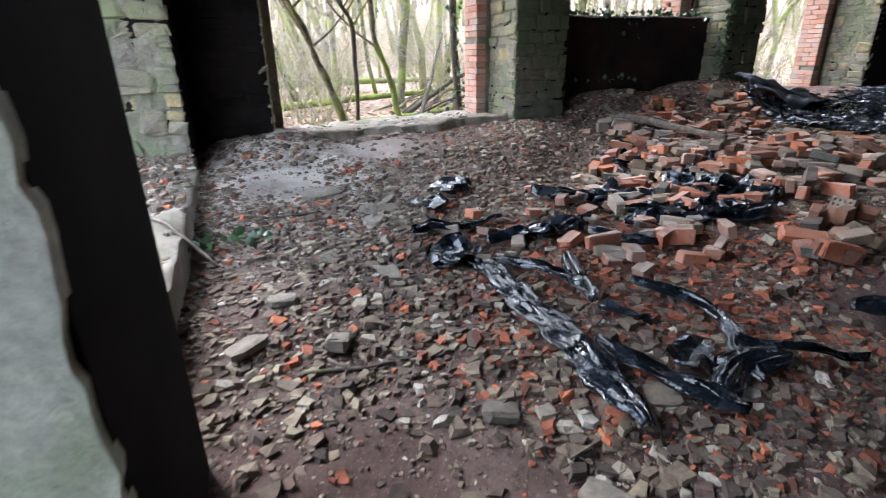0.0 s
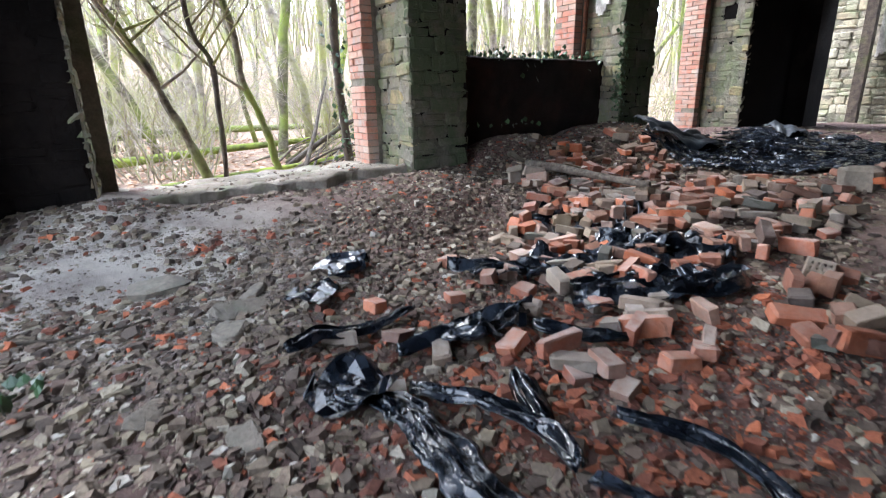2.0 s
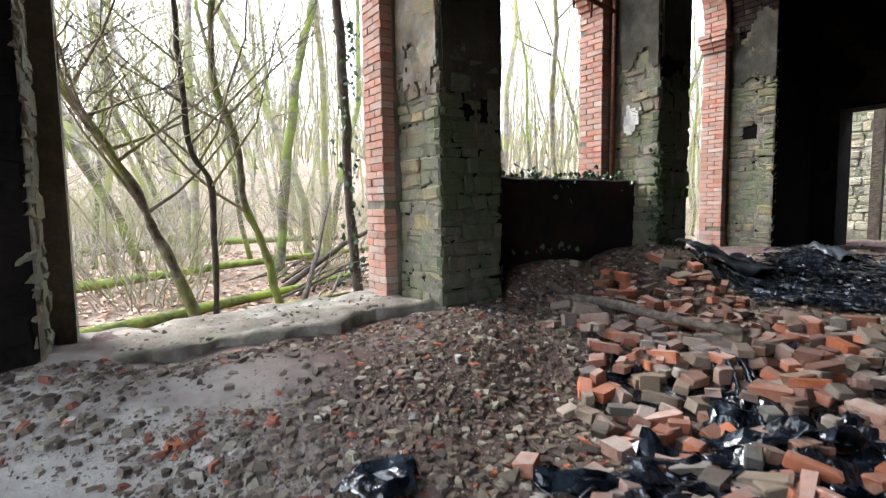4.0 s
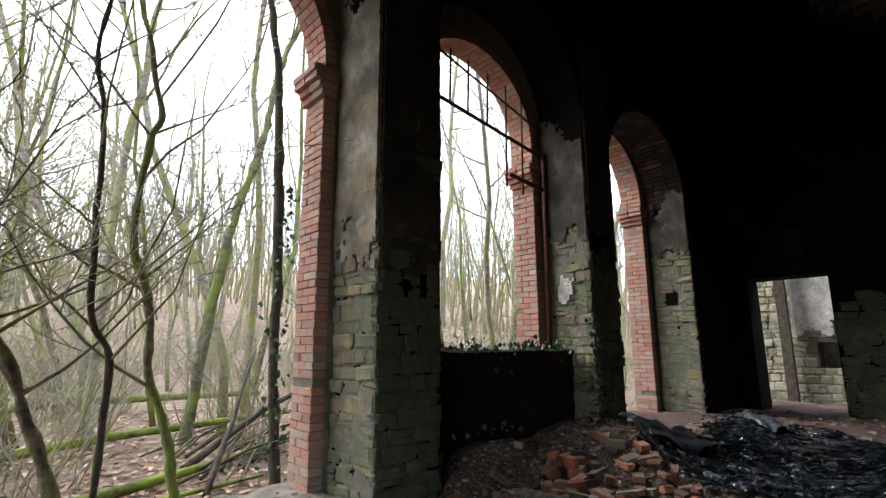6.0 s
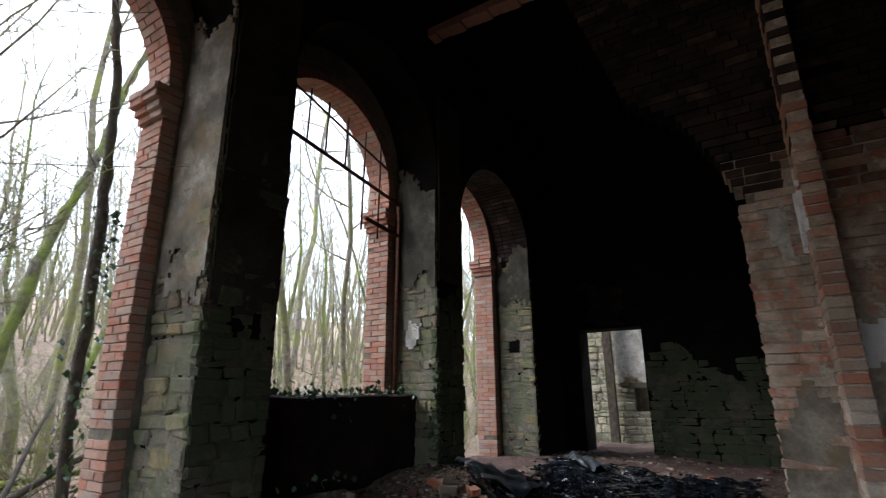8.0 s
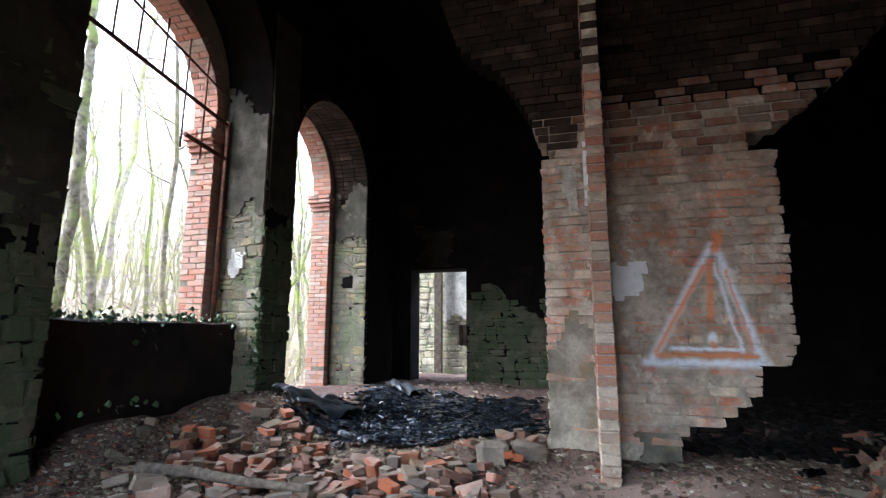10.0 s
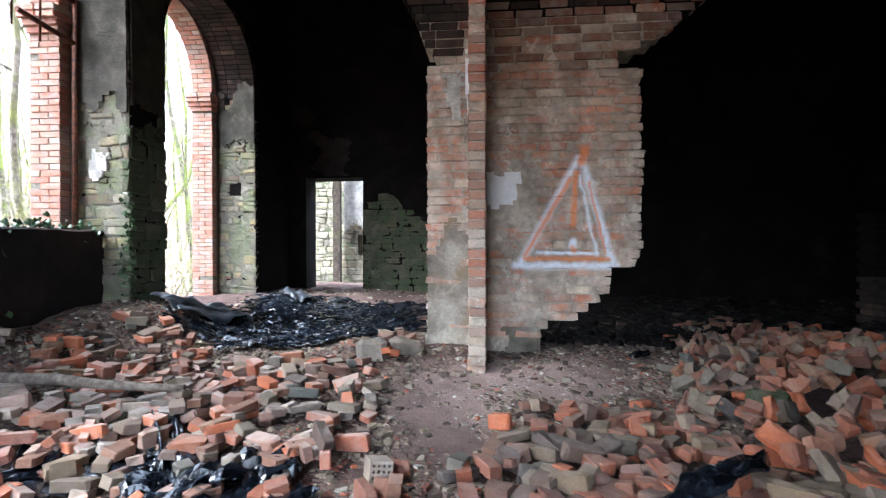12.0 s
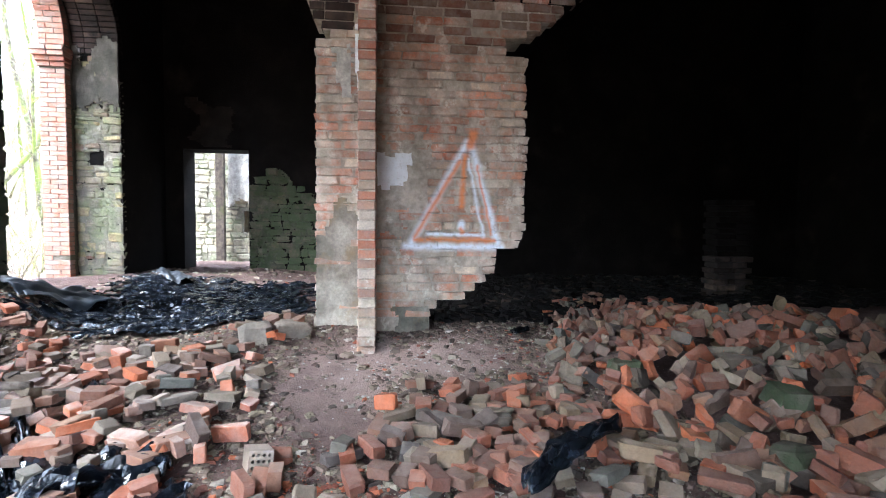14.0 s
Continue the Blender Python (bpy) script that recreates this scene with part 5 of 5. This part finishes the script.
# lumps of stone and concrete among the bricks
LOOSE_STONE = stone_mat("loose_grey_stone", ((0.0, (0.17, 0.145, 0.12)), (0.4, (0.29, 0.255, 0.215)), (0.7, (0.22, 0.185, 0.15)), (1.0, (0.36, 0.32, 0.27))), (0.17, 0.18, 0.11), 0.62)
lumps = [chunk_mesh("stone", STONE_MOSS_SHADE if k > 4 else LOOSE_STONE, 300 + k, 0.10, 0.16) for k in range(7)]
for k, (x, y, sx, sy, sz) in enumerate(((3.35, 0.35, 0.24, 0.16, 0.11), (4.05, 0.85, 0.2, 0.13, 0.09), (2.9, 1.65, 0.16, 0.12, 0.07), (3.4, 2.15, 0.2, 0.15, 0.08), (5.05, 3.35, 0.22, 0.18, 0.2), (5.2, 3.1, 0.3, 0.16, 0.12), (0.95, 2.35, 0.12, 0.09, 0.035), (1.05, 1.95, 0.13, 0.1, 0.035), (0.55, 2.9, 0.13, 0.1, 0.05), (0.78, 4.88, 0.27, 0.16, 0.06), (1.10, 4.33, 0.26, 0.12, 0.04), (1.0, 4.12, 0.17, 0.11, 0.035), (1.19, 4.56, 0.18, 0.08, 0.03), (0.38, 3.24, 0.12, 0.1, 0.04), (0.22, 2.97, 0.15, 0.1, 0.035), (0.67, 3.69, 0.15, 0.07, 0.025), (0.9, 3.42, 0.13, 0.09, 0.03), (4.0, -0.5, 0.22, 0.16, 0.11), (3.0, 0.6, 0.18, 0.13, 0.09), (2.0, 1.7, 0.18, 0.12, 0.06), (1.45, 2.2, 0.12, 0.09, 0.035))):
    ob = new("stone", lumps[5 + k % 2] if y < 0.9 else lumps[k % 5])
    ob.matrix_basis = Matrix.LocRotScale((x, y, ground_z(x, y) + sz * 0.3 + (0.12 if y < 0.9 else 0.0)), Euler((rng.gauss(0, 0.15), rng.gauss(0, 0.15), rng.uniform(0, 6.28))), (sx, sy, sz))
    tagged(ob, "rough lump of grey building stone in rubble", "stone", "loose stones on the floor")


# ---- pieces of the walls: stones and bricks ----
STONES = [chunk_mesh("stone", STONE, 400 + k, 0.085, 0.13) for k in range(10)]


PALE_STONES = [chunk_mesh("stone", STONE_PALE, 460 + k, 0.06, 0.12) for k in range(10)]
SHADE_STONES = [chunk_mesh("stone", SHADE_BLACK, 480 + k, 0.07, 0.13) for k in range(10)]
MOSSY_SHADE_STONES = [chunk_mesh("stone", STONE_MOSS_SHADE, 440 + k, 0.085, 0.13) for k in range(10)]


def rough_coat(parent, place, u0, u1, z0, z1, seed, holes=(), material=None, thick=0.002):
    """Smeared, weathered mortar between and partly over the stones."""
    bm = bmesh.new()
    nu, nz = max(4, int((u1 - u0) / 0.022)), int((z1 - z0) / 0.022)
    grid = []
    for j in range(nz + 1):
        row = []
        for i in range(nu + 1):
            u, z = u0 + (u1 - u0) * i / nu, z0 + (z1 - z0) * j / nz
            q = Vector((u * 6 + seed, z * 6, seed * 1.7))
            d = thick + 0.014 * noise.noise(q) + 0.010 * noise.noise(q * 2.7) + 0.006 * noise.noise(q * 6)
            if i in (0, nu):
                d = min(d, 0.0)
            row.append(bm.verts.new(place(u, d, z)))
        grid.append(row)
    for j in range(nz):
        for i in range(nu):
            u, z = u0 + (u1 - u0) * (i + 0.5) / nu, z0 + (z1 - z0) * (j + 0.5) / nz
            if z > z1 - 0.55 * (0.55 + noise.noise(Vector((u * 3, z * 2, seed + 0.5)))):
                continue
            if not any(a < u < c and e < z < f for a, c, e, f in holes):
                bm.faces.new((grid[j][i], grid[j][i + 1], grid[j + 1][i + 1], grid[j + 1][i]))
    part("mortar", bm, material or STONE_MORTAR, parent)


def stone_face(parent, place, along_x, u0, u1, z0, z1, seed, rows=(0.08, 0.17), holes=(), stones=None):
    """Rough coursed stones standing a little proud of the wall's mortar."""
    rng = random.Random(seed)
    rough_coat(parent, place, u0 + 0.003, u1 - 0.003, z0, z1, seed, holes, MOSS_SHADE_MORTAR if stones is MOSSY_SHADE_STONES else SHADE_BLACK if stones is SHADE_STONES else None, 0.003 if stones is MOSSY_SHADE_STONES else 0.006)
    z = z0
    while z < z1 - 0.1:
        h = rng.uniform(*rows)
        u = u0 - rng.uniform(0, 0.06)
        while u < u1:
            w = min(rng.uniform(0.10, 0.34), u1 - u + 0.01)
            if u1 - u - w < 0.07:
                w = u1 - u + 0.005
            ua = max(u, u0 - 0.004)
            ww = u + w - ua
            hh = h * rng.uniform(0.86, 0.99)
            proud = rng.uniform(-0.006, 0.018)
            size = (ww * 0.975, 0.09, hh) if along_x else (0.09, ww * 0.975, hh)
            if z > z1 - 0.55 * (0.55 + noise.noise(Vector((ua * 3, z * 2, seed + 0.5)))) or any(a - 0.03 < ua + ww / 2 < c + 0.03 and e - 0.02 < z + hh / 2 < f + 0.02 for a, c, e, f in holes):
                u += w
                continue
            cuts = [(0.0, 1.0)]
            if hh > 0.09 and rng.random() < 0.4:
                f = rng.uniform(0.3, 0.7)
                cuts = [(0.0, f), (f, 1.0)]
            for fa, fb in cuts:
                tall = hh * (fb - fa) * (0.94 if len(cuts) > 1 else 1.0)
                tip = rng.gauss(0, 0.045)
                piece("stone", (stones or STONES)[rng.randrange(10)], parent, place(ua + ww / 2, proud - 0.033 + rng.uniform(-0.006, 0.006), z + hh * (fa + fb) / 2 + rng.gauss(0, 0.005)), (tip if not along_x else 0, tip if along_x else 0, rng.gauss(0, 0.02)), (size[0] * rng.uniform(0.93, 1.0), size[1] * rng.uniform(0.93, 1.0), tall))
            u += w
        z += h


# Pier holes bare the near-black wall; its colour stands in for their shade.
stone_face(wall_north, jamb(3.01), False, YIN + 0.0, YIN + DEEP, 0.30, 3.9, 1, (0.06, 0.14))
stone_face(wall_north, front(YIN), True, 3.00, 3.60, 0.30, 3.6, 2, (0.09, 0.20), ((3.39, 3.47, 1.90, 2.10),), MOSSY_SHADE_STONES)
stone_face(wall_north, jamb(5.82), False, YIN + 0.0, YIN + DEEP, 0.55, 3.9, 3, (0.06, 0.14))
stone_face(wall_north, front(YIN), True, 5.81, 6.37, 0.55, 2.9, 4, (0.10, 0.20), (), MOSSY_SHADE_STONES)
stone_face(wall_north, jamb(8.54), False, YIN + 0.0, YIN + DEEP, 0.40, 3.9, 5, (0.07, 0.15), ((YIN + 0.23, YIN + 0.42, 2.14, 2.34),))
stone_face(wall_west, lambda u, d, z: (u, 5.45 - d, z), True, XW - 0.66, XW, 0.30, 2.9, 6, (0.10, 0.20))
plaster_plate("plaster", lambda u, d, z: (u, 1.86 - d, z), XW + 0.18 - 0.655, XW + 0.178, -0.1, 2.5, "", GREEN_LIME, wall_west, "pale limewash green with algae", 3.1, 0.024)
stone_face(wall_east, jamb(XE), False, 2.6, 4.68, 0.35, 2.3, 8, (0.10, 0.20), (), MOSSY_SHADE_STONES)
stone_face(wall_north, lambda u, d, z: (0.58 + d, u, z), False, YIN + 0.0, YIN + DEEP, 0.30, 3.6, 11)
# Left pier's hall face: near-black stones carry its shade as colour.
stone_face(wall_north, front(YIN), True, -0.05, 0.575, 0.20, 3.2, 12, (0.09, 0.20), (), SHADE_STONES)
stone_face(wall_far, jamb(12.3), False, 3.6, 7.6, 0.3, 2.2, 9, (0.10, 0.20), ((5.08, 5.44, 1.12, 1.60),), PALE_STONES)
stone_face(wall_far, jamb(12.3), False, 5.7, 7.6, 2.2, 3.6, 10, (0.10, 0.20), (), PALE_STONES)

BR = [chunk_mesh("brick", BRICK, 500 + k, 0.025, 0.045) for k in range(6)]
BP = [chunk_mesh("brick", BRICK_PALE, 520 + k, 0.03, 0.05) for k in range(6)]
C2 = 0.064
rng = random.Random(77)
for q, (parent, a, c, r, mid, foot, y0, y1) in enumerate(orders):
    depth = y1 - y0
    z, k = foot, 0
    impost, spring = IMPOSTS[q] - 4 * C2, SPRINGS[q]
    while z < spring - 0.03:
        if impost - 0.03 < z < IMPOSTS[q] - 0.01:
            z += C2
            continue
        cut = depth * (0.36 if k % 2 else 0.66)
        pale = rng.random() < ((0.75 if z < 1.3 else 0.45) if q == 0 else 0.22)
        for ya, yb in ((y0, y0 + cut), (y0 + cut, y1)):
            if rng.random() > 0.03:
                piece("brick", (BP if pale else BR)[rng.randrange(6)], parent, (c - STRIP + 0.06 + rng.uniform(-0.003, 0.003), (ya + yb) / 2, z + C2 / 2), (0, 0, 0), (0.12, (yb - ya) - 0.008, C2 - 0.007))
        z += C2
        k += 1
    # moulded impost, three courses stepping out
    for k, out in enumerate((0.03, 0.06, 0.10, 0.11)):
        for ya, yb in ((y0 - 0.4 * out, y0 + depth * 0.5), (y0 + depth * 0.5, y1 + 0.4 * out)):
            piece("brick", (BR if k < 3 else BP)[rng.randrange(6)], parent, (c - STRIP - out / 2 + 0.06, (ya + yb) / 2, impost + C2 * k + C2 / 2), (0, rng.gauss(0, 0.01), 0), (0.12 + out, (yb - ya) - 0.008, C2 - 0.006))
    n_v = int(math.pi * r / 0.068)
    for k in range(n_v):
        th = math.pi * (k + 0.5) / n_v
        cut = depth * (0.36 if k % 2 else 0.66)
        for ya, yb in ((y0, y0 + cut), (y0 + cut, y1)):
            piece("brick", BR[rng.randrange(6)], parent, (mid + (r + 0.055) * math.cos(th), (ya + yb) / 2, spring + (r + 0.055) * math.sin(th)), (0, -th, 0), (0.11, (yb - ya) - 0.008, 0.060))

GW = [chunk_mesh("brick", WALL_BRICK, 540 + k, 0.05 + 0.01 * (k % 3), 0.08) for k in range(8)]
FR = [chunk_mesh("brick", brick_mat("fresh_brick", 0.45, False, 0.0, WALL_STOPS), 580 + k, 0.03, 0.05) for k in range(1)] * 6
SM = [chunk_mesh("brick", DIM_BRICK, 600 + k, 0.03, 0.05) for k in range(6)]
GS = [chunk_mesh("brick", SHADE_BRICK_PIECE, 560 + k, 0.03, 0.05) for k in range(6)]
rng = random.Random(15)
high = bmesh.new()
for z, y0, y1, k in wall_courses:
    y = y0 + rng.uniform(-0.02, 0.02)
    first = True
    while y < y1 - 0.03:
        w = (0.125 if (k % 2 and first) else 0.25)
        first = False
        if y1 - y - w < 0.09:
            w = y1 - y
        loc, size = (XG + 0.05 + rng.uniform(-0.011, 0.009), y + w / 2, z + COURSE / 2 + rng.uniform(-0.003, 0.003)), (0.12, w - 0.012, COURSE - 0.012)
        if 2.44 < y + w / 2 < 2.56 and w < 0.14 or rng.random() < 0.025:
            y += w
            continue
        # Bricks darken with height: the upper wall's shade is put into their colour.
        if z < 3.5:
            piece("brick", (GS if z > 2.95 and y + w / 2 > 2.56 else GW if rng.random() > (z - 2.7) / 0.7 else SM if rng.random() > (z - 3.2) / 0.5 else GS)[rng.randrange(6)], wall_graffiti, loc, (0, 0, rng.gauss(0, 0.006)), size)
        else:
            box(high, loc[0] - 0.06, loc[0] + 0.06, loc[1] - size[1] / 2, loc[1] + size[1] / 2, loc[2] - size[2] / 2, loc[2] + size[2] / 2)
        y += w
tagged(part("brickwork", high, SHADE_BRICK, wall_graffiti), kind="stuff")
z, k = 0.34, 0
while z < 6.1:
    back = 0.04 * (k % 2) if z > 3.05 else 0.0
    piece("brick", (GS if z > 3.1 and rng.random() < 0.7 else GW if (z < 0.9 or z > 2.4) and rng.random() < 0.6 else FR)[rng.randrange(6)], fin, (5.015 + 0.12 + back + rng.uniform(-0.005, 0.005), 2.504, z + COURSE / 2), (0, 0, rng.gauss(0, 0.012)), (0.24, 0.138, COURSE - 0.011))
    piece("brick", GW[rng.randrange(8)], fin, (5.015 + 0.35, 2.504, z + COURSE / 2), (0, 0, 0), (0.2, 0.136, COURSE - 0.011))
    z += COURSE
    k += 1

# remnant of a brick vault rib high up
rib = bmesh.new()
for k in range(13):
    y = 4.42 + k * 0.125
    box(rib, 5.62, 5.80, y, y + 0.115, 5.98 + 0.012 * (k % 3), 6.10)
box(rib, 5.64, 5.78, 4.40, 6.04, 6.03, 6.12)
tagged(part("vault_rib", rib, BRICK), "red brick remnant of a vault rib", "rib", kind="structure")

# dark brick voussoirs lining the last inner arch
a, c, zs = BAYS[2]
r, mid = (c - a) / 2, (a + c) / 2
rng = random.Random(44)
n_v = int(math.pi * r / 0.07)
for k in range(n_v):
    th = math.pi * (k + 0.5) / n_v
    for ya, yb in ((0.0, 0.22), (0.22, 0.44), (0.44, DEEP)):
        piece("brick", GS[rng.randrange(6)], wall_north, (mid + (r + 0.04) * math.cos(th), YIN + (ya + yb) / 2 - 0.004, zs + (r + 0.04) * math.sin(th)), (0, -th, 0), (0.11, yb - ya - 0.008, 0.061))

# brick stump in the dark; lighter brick colour marks its faintly lit lower courses
pier = empty("brick_stump", "stump of a brick pier in the dark, lower courses lighter as lit", "pier", loc=(7.45, -2.25, 0.3))
rng = random.Random(5)
SK = [chunk_mesh("brick", SHADE_BRICK_PIECE, 620 + k, 0.03, 0.05) for k in range(4)]
SB = [chunk_mesh("brick", SHADE_BLACK, 630 + k, 0.03, 0.05) for k in range(4)]
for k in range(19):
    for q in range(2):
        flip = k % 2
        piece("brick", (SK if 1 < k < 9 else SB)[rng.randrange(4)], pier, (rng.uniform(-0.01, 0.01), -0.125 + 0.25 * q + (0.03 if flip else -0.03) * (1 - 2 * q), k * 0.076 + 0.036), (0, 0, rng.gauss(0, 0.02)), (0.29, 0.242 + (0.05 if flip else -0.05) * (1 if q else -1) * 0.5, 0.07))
